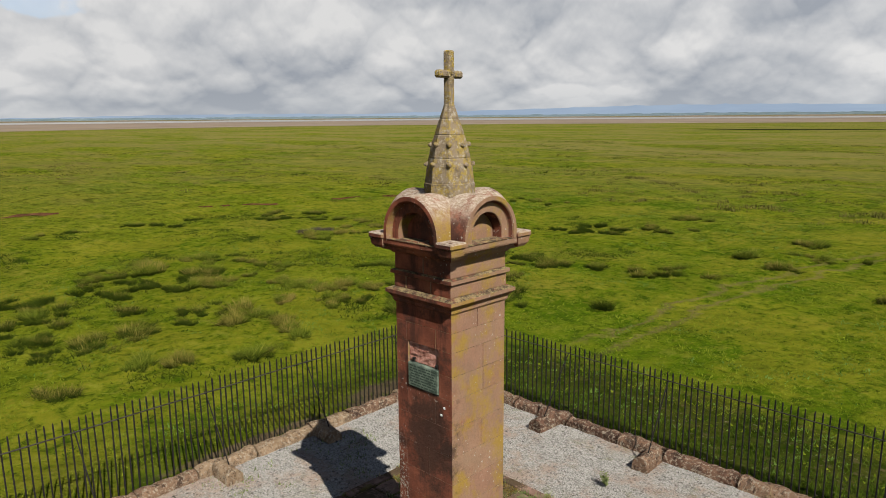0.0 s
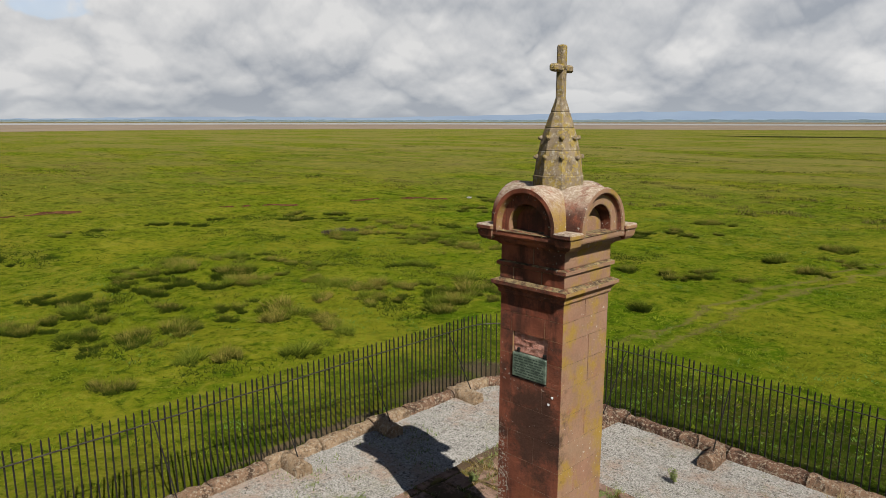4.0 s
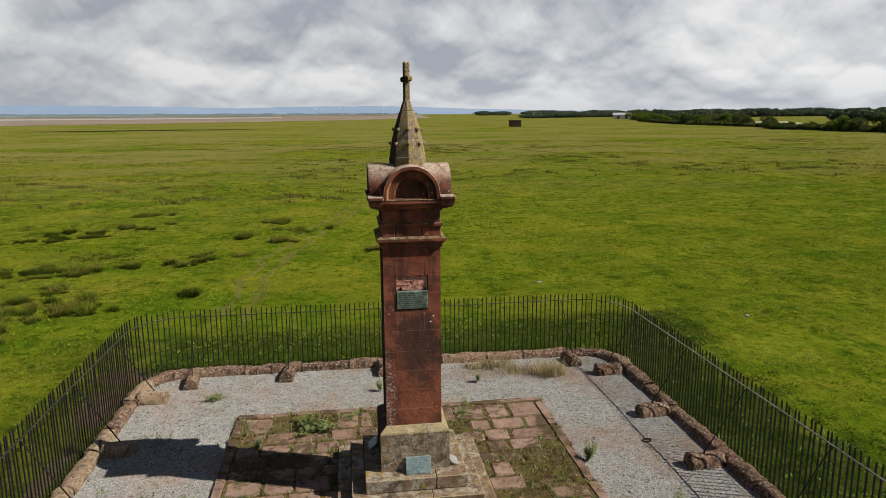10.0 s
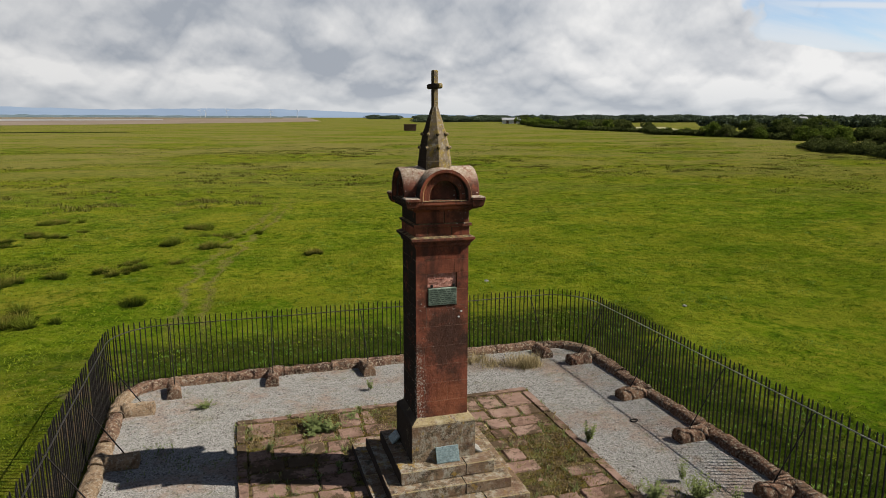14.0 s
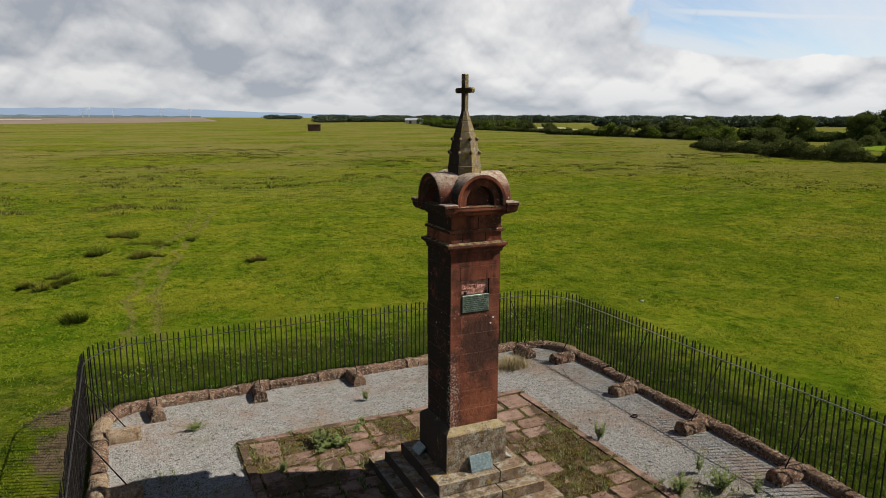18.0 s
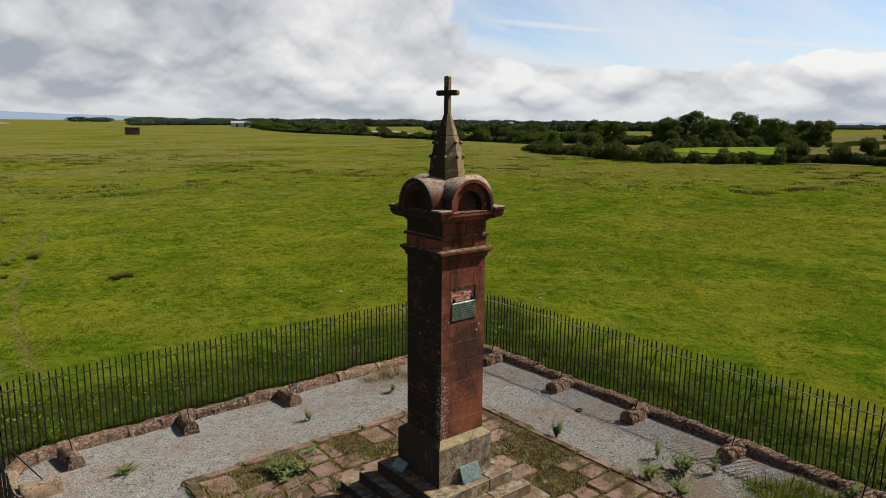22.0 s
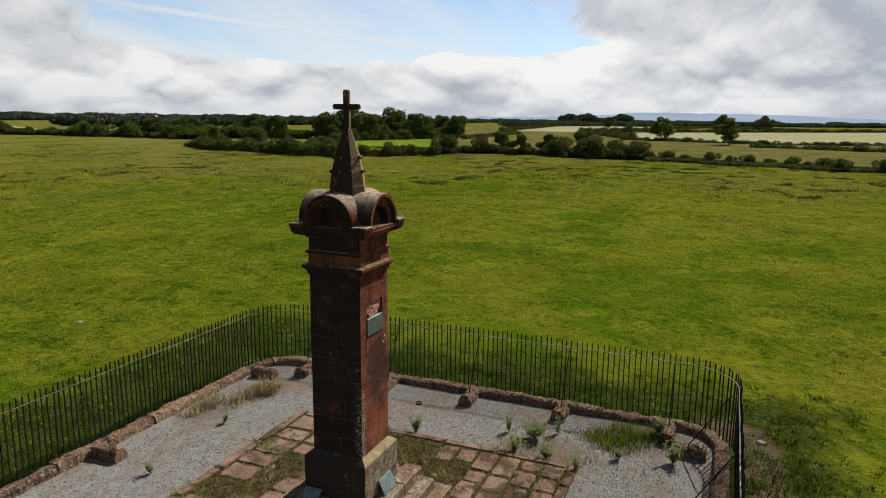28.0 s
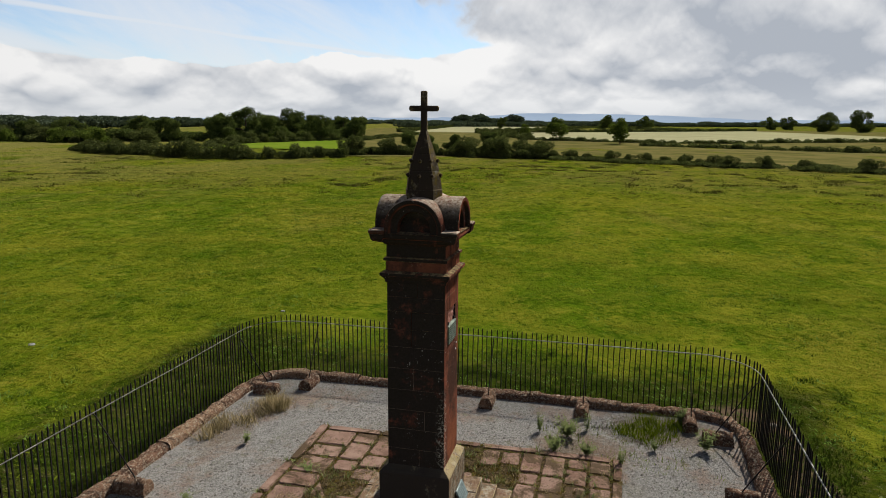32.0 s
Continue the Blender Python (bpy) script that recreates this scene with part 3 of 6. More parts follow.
MAT = {}
for key, build in dict(
    mortar=plain((0.090, 0.062, 0.046), (0.230, 0.175, 0.130), 12, 0.95, 0.004),
    red=stone_red, spire=stone_spire, step=stone_step, paving=stone_paving, kerb=stone_kerb, kerb_sunlit=stone_sunlit, gravel=gravel, moss=moss_soil, marsh=marsh_grass,
    iron=plain((0.006, 0.0055, 0.0055), (0.017, 0.014, 0.012), 30, 0.75, 0.002, 0.0),
    # two tones of one rail: paled for sun glint, darkened without it
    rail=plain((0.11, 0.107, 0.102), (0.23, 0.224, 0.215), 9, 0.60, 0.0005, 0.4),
    rail_no_glint=plain((0.014, 0.012, 0.011), (0.060, 0.052, 0.046), 14, 0.45, 0.0005, 0.7),
    bronze=plain((0.040, 0.062, 0.046), (0.190, 0.235, 0.185), 11, 0.5, 0.004, 0.35),
    bronze_dark=plain((0.02, 0.032, 0.025), (0.04, 0.062, 0.048), 30, 0.6, 0.002, 0.2),
    slate=plain((0.045, 0.072, 0.078), (0.165, 0.22, 0.22), 26, 0.36, 0.006, 0.0),
    slate_dark=plain((0.06, 0.085, 0.085), (0.12, 0.155, 0.15), 30, 0.5, 0.002),
    panel=plain((0.22, 0.085, 0.06), (0.42, 0.235, 0.19), 17, 0.95, 0.03),
    pebble=leafy((0.040, 0.037, 0.032), (0.19, 0.178, 0.16), 3.0, 0.0),
    mud=plain((0.118, 0.088, 0.062), (0.170, 0.132, 0.098), 0.02, 0.75, 0.05),
    water=plain((0.15, 0.155, 0.155), (0.19, 0.195, 0.19), 0.01, 0.35, 0.01),
    hay=plain((0.185, 0.182, 0.098), (0.250, 0.238, 0.140), 0.06, 0.95, 0.05),
    lush=plain((0.075, 0.119, 0.009), (0.106, 0.141, 0.016), 0.08, 0.95, 0.05),
    rough_land=plain((0.053, 0.055, 0.014), (0.123, 0.104, 0.038), 0.13, 0.95, 0.08),
    # hill and shore hold the haze of distance in their blue
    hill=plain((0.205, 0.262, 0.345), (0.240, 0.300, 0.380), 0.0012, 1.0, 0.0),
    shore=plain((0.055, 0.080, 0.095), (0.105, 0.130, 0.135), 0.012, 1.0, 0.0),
    brick=plain((0.06, 0.035, 0.025), (0.12, 0.075, 0.055), 3.0, 0.95, 0.02),
    white=plain((0.36, 0.365, 0.37), (0.45, 0.45, 0.45), 0.6, 0.7, 0.002),
    pale=plain((0.13, 0.125, 0.11), (0.27, 0.26, 0.235), 9.0, 0.9, 0.01),
    roof=plain((0.20, 0.20, 0.21), (0.30, 0.30, 0.31), 0.6, 0.8, 0.002),
    bark=plain((0.035, 0.028, 0.02), (0.08, 0.065, 0.05), 6.0, 0.95, 0.03),
    red_soil=plain((0.030, 0.016, 0.008), (0.080, 0.038, 0.018), 3.0, 1.0, 0.05),
    dark_far=plain((0.010, 0.013, 0.005), (0.028, 0.030, 0.010), 0.12, 0.95, 0.08),
    leaf=leafy((0.026, 0.037, 0.011), (0.080, 0.102, 0.028), 0.6, 0.28),
    leaf_light=leafy((0.030, 0.050, 0.008), (0.095, 0.125, 0.022)),
    hedge=leafy((0.026, 0.034, 0.012), (0.080, 0.090, 0.030), 0.6, 0.25),
    wood_far=leafy((0.034, 0.048, 0.036), (0.072, 0.090, 0.058), 0.02, 0.15),
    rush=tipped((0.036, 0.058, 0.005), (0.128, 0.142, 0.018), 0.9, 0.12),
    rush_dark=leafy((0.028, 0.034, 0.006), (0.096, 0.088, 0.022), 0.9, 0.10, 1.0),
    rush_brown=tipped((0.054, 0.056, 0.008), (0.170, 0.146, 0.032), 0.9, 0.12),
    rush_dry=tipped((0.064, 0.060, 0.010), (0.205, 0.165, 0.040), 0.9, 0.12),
    turf=leafy((0.034, 0.058, 0.003), (0.118, 0.142, 0.012), 0.5, 0.15, 0.6),
    turf_dark=leafy((0.010, 0.024, 0.002), (0.046, 0.068, 0.007), 0.5, 0.12, 0.7),
    herb=leafy((0.020, 0.052, 0.004), (0.095, 0.150, 0.030), 2.5, 0.12, 0.9),
    weed=leafy((0.046, 0.066, 0.020), (0.150, 0.172, 0.066), 2.0, 0.2, 0.8),
    moss_leaf=leafy((0.018, 0.013, 0.006), (0.140, 0.096, 0.022), 4.0, 0.15, 0.8),
    weed_dry=leafy((0.11, 0.085, 0.042), (0.29, 0.225, 0.120), 3.0, 0.15, 0.9),
).items():
    MAT[key] = material(key, build)


# ---- building helpers ----
def mesh_of(name, verts, faces, mat, smooth=False):
    me = bpy.data.meshes.new(name)
    me.from_pydata([tuple(v) for v in verts], [], [tuple(f) for f in faces])
    me.materials.append(MAT[mat])
    if smooth:
        me.polygons.foreach_set("use_smooth", [True] * len(me.polygons))
    me.update()
    return me


def mesh_fast(name, verts, corners, mat):
    """A mesh of many separate faces, all with the same count of corners, from arrays."""
    me = bpy.data.meshes.new(name)
    count, k = corners.shape
    me.vertices.add(len(verts))
    me.vertices.foreach_set("co", np.asarray(verts, np.float32).ravel())
    me.loops.add(count * k)
    me.loops.foreach_set("vertex_index", corners.astype(np.int32).ravel())
    me.polygons.add(count)
    me.polygons.foreach_set("loop_start", np.arange(0, count * k, k, dtype=np.int32))
    me.materials.append(MAT[mat])
    me.update(calc_edges=True)
    return me


def bm_mesh(name, bm, mat):
    me = bpy.data.meshes.new(name)
    bmesh.ops.recalc_face_normals(bm, faces=bm.faces)
    bm.to_mesh(me)
    bm.free()
    me.materials.append(MAT[mat])
    return me


def thing(name, label, category, x=0, y=0, z=0, rz=0, group="", kind=""):
    """An empty at a thing's base."""
    ob = new(name)
    ob.empty_display_size = 0.1
    ob.matrix_basis = pose(x, y, z, 0, 0, rz)
    return tagged(ob, label, category, group, kind)


def part(name, me, parent, label="", m=None):
    ob = new(name, me)
    ob.parent = parent
    if m is not None:
        ob.matrix_basis = m
    return tagged(ob, label)


def block(x0, x1, y0, y1, z0, z1, bevel=0.008, rough=0.0, rng=None):
    """A box with worn edges."""
    bm = bmesh.new()
    bmesh.ops.create_cube(bm, size=1)
    for v in bm.verts:
        v.co = Vector(((x0 + x1) / 2 + v.co.x * (x1 - x0), (y0 + y1) / 2 + v.co.y * (y1 - y0), (z0 + z1) / 2 + v.co.z * (z1 - z0)))
        if rough:
            v.co += Vector([rng.uniform(-rough, rough) for _ in range(3)])
    if bevel:
        bmesh.ops.bevel(bm, geom=list(bm.edges), offset=bevel, segments=1, affect="EDGES", profile=0.6)
    return bm


def square_loft(rows, turn=0.0):
    """A square tower from rows of (half width, height)."""
    bm = bmesh.new()
    rings = []
    for half, z in rows:
        ring = []
        for k in range(4):
            a = radians(45 + 90 * k + turn)
            ring.append(bm.verts.new((half * math.sqrt(2) * math.cos(a), half * math.sqrt(2) * math.sin(a), z)))
        rings.append(ring)
    for a, b in zip(rings, rings[1:]):
        for k in range(4):
            bm.faces.new((a[k], a[(k + 1) % 4], b[(k + 1) % 4], b[k]))
    bm.faces.new(rings[0][::-1])
    bm.faces.new(rings[-1])
    return bm


def bar(points, radius, sides=5):
    """A rod along points, as vertices and faces."""
    verts, faces = [], []
    pts = [Vector(p) for p in points]
    for i, p in enumerate(pts):
        d = (pts[min(i + 1, len(pts) - 1)] - pts[max(i - 1, 0)]).normalized()
        side = d.cross(Vector((0, 0, 1)))
        side = side.normalized() if side.length > 1e-3 else Vector((1, 0, 0))
        up = side.cross(d)
        r = radius[i] if isinstance(radius, (list, tuple)) else radius
        for k in range(sides):
            a = 2 * math.pi * k / sides
            verts.append(p + side * (r * math.cos(a)) + up * (r * math.sin(a)))
    for i in range(len(pts) - 1):
        for k in range(sides):
            a, b = i * sides + k, i * sides + (k + 1) % sides
            faces.append((a, b, b + sides, a + sides))
    faces.append(tuple(range(sides))[::-1])
    faces.append(tuple(range((len(pts) - 1) * sides, len(pts) * sides)))
    return verts, faces


def leaves(rng, centres, radii, count, size, ragged=1.0):
    """Leaf clumps in and on blobs: arrays of small quads, most of them near the blobs' skins."""
    centres, radii = np.asarray(centres, float), np.asarray(radii, float)
    weight = radii.prod(1) ** (2 / 3)
    which = rng.choice(len(centres), count, p=weight / weight.sum())
    d = rng.normal(size=(count, 3))
    d /= np.linalg.norm(d, axis=1)[:, None]
    depth = 1 - 0.45 * rng.random(count) ** 2
    lumps = 1 + 0.16 * np.sin(d[:, 0] * 5 + which) * np.sin(d[:, 1] * 6 + 2 * which) + 0.08 * ragged * rng.normal(size=count)
    c = centres[which] + d * radii[which] * (depth * lumps)[:, None]
    u = rng.normal(size=(count, 3))
    u /= np.linalg.norm(u, axis=1)[:, None]
    w = np.cross(u, rng.normal(size=(count, 3)))
    w /= np.linalg.norm(w, axis=1)[:, None]
    s = size * (0.6 + 0.8 * rng.random(count))[:, None]
    quad = np.stack([c - u * s - w * s * 0.5, c + u * s * 0.2 - w * s, c + u * s + w * s * 0.3, c - u * s * 0.3 + w * s], 1)
    return quad.reshape(-1, 3), np.arange(count * 4).reshape(-1, 4)


def blades(rng, xy, height, lean, width, base=0.0, per=5, spread=0.05):
    """Grass: for each place some bent blades of two triangles each, drawn as triangles."""
    xy = np.repeat(np.asarray(xy, float), per, 0)
    k = len(xy)
    h = np.repeat(np.broadcast_to(height, (k // per,)), per) * (0.55 + 0.6 * rng.random(k))
    a = rng.random(k) * 2 * np.pi
    off = rng.normal(size=(k, 2)) * (np.repeat(np.broadcast_to(spread, (k // per,)), per))[:, None]
    foot = np.c_[xy + off, np.repeat(np.broadcast_to(base, (k // per,)), per)]
    out = np.c_[np.cos(a), np.sin(a), np.zeros(k)]
    side = np.c_[-np.sin(a), np.cos(a), np.zeros(k)] * (width * (0.6 + 0.8 * rng.random(k)))[:, None]
    tip = foot + out * (h * lean * rng.random(k))[:, None] + np.c_[np.zeros((k, 2)), h]
    verts = np.stack([foot - side, foot + side, tip], 1).reshape(-1, 3)
    return verts, np.arange(k * 3).reshape(-1, 3)


CX, CY = -4.125, 4.565


# ---- ground ----
def relief(x, y):
    """The height of the marsh: slight swells and old creek banks, level round the railings."""
    far = max(abs(x - CX) - 4.8, abs(y - CY) - 4.8, 0.0)
    fade = min(far / 5.0, 1.0) * (1.0 if far < 120 else max(0.0, 1 - (far - 120) / 120))
    h = 0.16 * noise.noise((x * 0.09, y * 0.09, 3.0)) + 0.13 * noise.noise((x * 0.31, y * 0.31, 8.0)) + 0.055 * noise.noise((x * 1.0, y * 1.0, 1.0)) + 0.03 * noise.noise((x * 2.1, y * 2.1, 6.0))
    return fade * h - 0.04


radii = [0.0]
step = 0.42
while radii[-1] < 4700:
    radii.append(radii[-1] + step)
    step = max(0.26, radii[-1] * 0.018)
AROUND = 420
verts = [(CX, CY, -0.06)]
for r in radii[1:]:
    for k in range(AROUND):
        a = 2 * math.pi * k / AROUND
        x, y = CX + r * math.cos(a), CY + r * math.sin(a)
        verts.append((x, y, relief(x, y) if r < 300 else -0.04))
faces = [(0, 1 + k, 1 + (k + 1) % AROUND) for k in range(AROUND)]
for i in range(len(radii) - 2):
    a, b = 1 + i * AROUND, 1 + (i + 1) * AROUND
    faces += [(a + k, b + k, b + (k + 1) % AROUND, a + (k + 1) % AROUND) for k in range(AROUND)]
tagged(new("ground", mesh_of("ground", verts, faces, "marsh", True)), "flat green grazed salt marsh turf with olive and straw patches", "ground", kind="structure")


def sheet(name, points, z, mat, label, category):
    """A flat piece of land from its outline."""
    ob = new(name, mesh_of(name, [(x, y, z) for x, y in points], [tuple(range(len(points)))], mat))
    return tagged(ob, label, category, kind="structure")


def polar(az, r):
    return (CX + r * math.cos(radians(az)), CY + r * math.sin(radians(az)))


edge = [(178, 360), (167, 375), (159, 405), (151, 430), (143, 440), (129, 450), (115, 440), (105, 455), (97, 505), (92, 560), (87, 640), (83, 800)]
outline = [polar(a, r) for a, r in edge] + [polar(a, 4600) for a in range(84, 180, 6)]
sheet("mudflat", outline, 0.03, "mud", "wide pale brown tidal mudflat beyond the marsh", "mudflat")
channel = [polar(a, r * (1 + 0.05 * math.sin(a * 0.7))) for a, r in ((178, 900), (165, 960), (150, 1100), (135, 1050), (120, 960), (105, 1000), (95, 1100))]
channel += [polar(a, r) for a, r in ((95, 1300), (105, 1350), (120, 1500), (135, 1900), (150, 1900), (165, 1600), (178, 1400))]
sheet("river", channel, 0.08, "water", "pale grey tidal river channel across the mudflat", "river")
sheet("far_marsh", [polar(a, 2100) for a in range(86, 176, 4)] + [polar(a, 2900) for a in range(174, 84, -4)], 0.12, "rough_land", "far straw-green salting beyond the river", "far marsh")


def ridge(name, rows, r, base, mat, label, seed, jag):
    """Far land against the sky: rows of (azimuth, height in degrees)."""
    az = np.linspace(rows[0][0], rows[-1][0], 260)
    el = np.interp(az, [a for a, _ in rows[::-1]], [e for _, e in rows[::-1]])
    verts, faces = [], []
    for i, (a, e) in enumerate(zip(az, el)):
        e = max(0.0, e + jag * noise.noise((a * 0.9, seed, 0)) + 0.5 * jag * noise.noise((a * 4.1, seed, 3)))
        x, y = polar(a, r)
        x2, y2 = polar(a, r + 430)
        verts += [(x, y, base), (x2, y2, 5 + (r + 430) * math.tan(radians(e)))]
        if i:
            faces.append((2 * i - 2, 2 * i, 2 * i + 1, 2 * i - 1))
    tagged(new(name, mesh_of(name, verts, faces, mat, True)), label, "hills", kind="structure")


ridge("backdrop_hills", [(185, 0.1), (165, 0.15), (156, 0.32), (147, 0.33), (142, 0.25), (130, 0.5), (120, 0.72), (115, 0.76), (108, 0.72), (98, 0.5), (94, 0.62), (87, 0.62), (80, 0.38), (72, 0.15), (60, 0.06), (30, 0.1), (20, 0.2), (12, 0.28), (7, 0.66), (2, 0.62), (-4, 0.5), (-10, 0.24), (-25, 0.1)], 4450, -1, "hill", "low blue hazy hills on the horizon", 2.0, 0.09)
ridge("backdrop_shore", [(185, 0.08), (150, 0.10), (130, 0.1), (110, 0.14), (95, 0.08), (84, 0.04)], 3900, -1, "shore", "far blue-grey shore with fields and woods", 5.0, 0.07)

# fields and rough land on the land side
sheet("rough_pasture", [(84, 46), (90, 14), (83, 3), (77, -9), (70, -40), (60, -90), (400, -420), (520, -60), (430, 160), (170, 80)], 0.03, "rough_land", "rough brown-green pasture behind a hedge", "pasture")
sheet("hay_field", [(192, 27), (172, -6), (188, -36), (260, -110), (455, -80), (292, 62)], 0.10, "hay", "pale mown hay field between hedges", "field")
sheet("hay_field", [(300, 96), (300, 60), (640, 20), (640, 150)], 0.10, "hay", "pale mown hay field far behind hedges", "field")
sheet("bright_field", [(100, 76), (106, 50), (160, 70), (148, 100)], 0.10, "lush", "bright green field between a hedge and tall trees", "field")
sheet("hay_field", [(150, 205), (140, 215), (170, 330), (210, 310)], 0.10, "hay", "narrow pale field behind scrub", "field")

# ---- the monument ----
rng = random.Random(7)
monument = thing("monument", "tall weathered red sandstone pillar with arched cap, short spire and cross", "monument", CX, CY, 0)
HALF = 0.355


def course(z0, z1, axis, cuts):
    """One course of ashlar: stones side by side along an axis."""
    for a, b in zip(cuts, cuts[1:]):
        g, j = 0.0020, rng.uniform(-0.0008, 0.0006)
        ends = (a + (g if a > -HALF else 0), b - (g if b < HALF else 0))
        span, cross = ends, (-HALF - j, HALF + j)
        xs, ys = (span, cross) if axis == "x" else (cross, span)
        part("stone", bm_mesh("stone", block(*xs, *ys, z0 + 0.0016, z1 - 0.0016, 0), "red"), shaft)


shaft = part("shaft", bm_mesh("shaft_core", square_loft([(HALF - 0.003, 1.04), (HALF - 0.003, 2.60)]), "mortar"), monument)
LEVELS = [1.05, 1.29, 1.55, 1.80, 2.06, 2.33, 2.60]
for i, (z0, z1) in enumerate(zip(LEVELS, LEVELS[1:])):
    if i % 2:
        course(z0, z1, "x", [-HALF, -HALF + rng.uniform(0.10, 0.2), rng.uniform(0.0, 0.15), HALF])
    else:
        course(z0, z1, "y", [-HALF, rng.uniform(-0.12, 0.12), HALF])
# the two courses round the sunk panel
for z0, z1 in ((2.60, 2.82), (2.82, 3.04)):
    w = rng.uniform(0.0, 0.02)
    for x0, x1, y0 in ((-HALF, -0.203, -HALF), (0.197, HALF, -HALF), (-0.200, 0.194, -HALF + 0.034)):
        part("stone", bm_mesh("stone", block(x0, x1, y0, 0.05 + w, z0 + 0.0016, z1 - 0.0016, 0), "red"), shaft)
    part("stone", bm_mesh("stone", block(-HALF, 0.05, 0.056 + w, HALF, z0 + 0.0016, z1 - 0.0016, 0), "red"), shaft)
    part("stone", bm_mesh("stone", block(0.056, HALF, 0.056 + w, HALF, z0 + 0.0016, z1 - 0.0016, 0), "red"), shaft)
course(3.04, 3.22, "x", [-HALF, -0.22, 0.16, HALF])
course(3.22, 3.39, "y", [-HALF, -0.02, HALF])

# sunk panel with a broken face, and its two hold-fasts
bm = bmesh.new()
bmesh.ops.create_grid(bm, x_segments=14, y_segments=8, size=0.5)
for v in bm.verts:
    v.co = Vector((v.co.x * 0.385 - 0.003, -HALF + 0.020 + 0.012 * noise.noise((v.co.x * 7, v.co.y * 5, 2)), 2.945 + v.co.y * 0.185))
part("panel", bm_mesh("panel", bm, "panel"), shaft, "broken pale red stone panel in a shallow recess")
for x in (-0.14, 0.16):
    part("clamp", bm_mesh("clamp", block(x - 0.014, x + 0.014, -HALF + 0.002, -HALF + 0.04, 2.85, 2.89, 0.004), "iron"), shaft)

# bronze plaque with lines of worn lettering
plaque = part("plaque", bm_mesh("plaque", block(-0.193, 0.193, -HALF - 0.014, -HALF + 0.03, 2.618, 2.845, 0.006), "bronze"), shaft, "green weathered bronze plaque with worn raised lines")
row_rng = random.Random(3)
for k in range(8):
    zz = 2.822 - k * 0.0255
    x = -0.175 + row_rng.uniform(0, 0.03)
    while x < 0.16:
        w = row_rng.uniform(0.02, 0.06)
        x1 = min(x + w, 0.168)
        part("line", bm_mesh("line", block(x, x1, -HALF - 0.0165, -HALF - 0.013, zz - 0.008, zz + 0.004, 0), "bronze_dark"), plaque)
        x = x1 + 0.012
for x, zz in ((0.262, 2.515), (0.225, 2.44)):
    part("patch", bm_mesh("patch", block(x - 0.012, x + 0.012, -HALF - 0.006, -HALF + 0.004, zz - 0.012, zz + 0.01, 0.004), "white"), shaft, "small white spot on the stone")

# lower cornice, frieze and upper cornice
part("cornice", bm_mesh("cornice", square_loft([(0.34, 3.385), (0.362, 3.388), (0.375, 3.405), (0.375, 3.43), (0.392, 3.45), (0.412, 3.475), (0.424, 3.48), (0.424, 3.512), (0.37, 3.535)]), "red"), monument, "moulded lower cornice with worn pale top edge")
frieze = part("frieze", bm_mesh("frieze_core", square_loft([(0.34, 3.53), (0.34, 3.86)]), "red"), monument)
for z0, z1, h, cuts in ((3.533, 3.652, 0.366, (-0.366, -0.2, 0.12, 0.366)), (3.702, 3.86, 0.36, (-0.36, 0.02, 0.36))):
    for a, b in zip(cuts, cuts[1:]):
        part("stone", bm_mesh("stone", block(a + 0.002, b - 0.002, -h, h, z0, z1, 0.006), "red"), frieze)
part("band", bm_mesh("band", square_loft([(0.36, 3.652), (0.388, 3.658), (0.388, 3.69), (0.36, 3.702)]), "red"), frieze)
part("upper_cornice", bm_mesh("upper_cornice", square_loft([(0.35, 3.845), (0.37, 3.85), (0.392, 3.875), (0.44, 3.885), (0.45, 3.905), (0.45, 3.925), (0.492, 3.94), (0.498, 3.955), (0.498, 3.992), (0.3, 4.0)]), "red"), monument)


def arch_mesh():
    """One arm of the cap: a barrel roof that ends in a moulded arch round a niche."""
    bm = bmesh.new()
    rings = []
    zc, zb = 4.055, 3.994
    for r, y, drop in ((0.345, 0.0, 0.0), (0.345, -0.488, 0.0), (0.337, -0.503, 0.0), (0.300, -0.503, 0.0), (0.291, -0.492, 0.0), (0.281, -0.462, 0.006), (0.274, -0.452, 0.006), (0.198, -0.450, 0.01), (0.192, -0.442, 0.01), (0.188, -0.20, 0.012)):
        ring = [bm.verts.new((-r, y, zb + drop))]
        for k in range(29):
            a = math.pi - math.pi * k / 28
            ring.append(bm.verts.new((r * math.cos(a), y, zc + r * math.sin(a))))
        ring.append(bm.verts.new((r, y, zb + drop)))
        rings.append(ring)
    for a, b in zip(rings, rings[1:]):
        for k in range(len(a)):
            k2 = (k + 1) % len(a)
            f = bm.faces.new((a[k], a[k2], b[k2], b[k]))
            f.smooth = 0 < k < len(a) - 2 and (a is rings[0])
    bm.faces.new(rings[-1])
    return bm_mesh("arch", bm, "red")


arch = arch_mesh()
for k in range(4):
    part("arch", arch, monument, "round-headed niche under a barrel stone roof", pose(0, 0, 0.0005 * k, 0, 0, 90 * k))
corner = block(0.335, 0.528, 0.335, 0.528, 3.99, 4.042, 0.012)
corner_mesh = bm_mesh("corner_slab", corner, "red")
for k in range(4):
    part("corner_slab", corner_mesh, monument, "projecting corner slab of the cap", pose(0, 0, 0, 0, 0, 90 * k))
    part("corbel", bm_mesh("corbel", square_loft([(0.05, 3.90), (0.075, 3.93), (0.085, 3.986)]), "red"), monument, "", pose(0, 0, 0, 0, 0, 90 * k) @ pose(0.43, 0.43, 0))

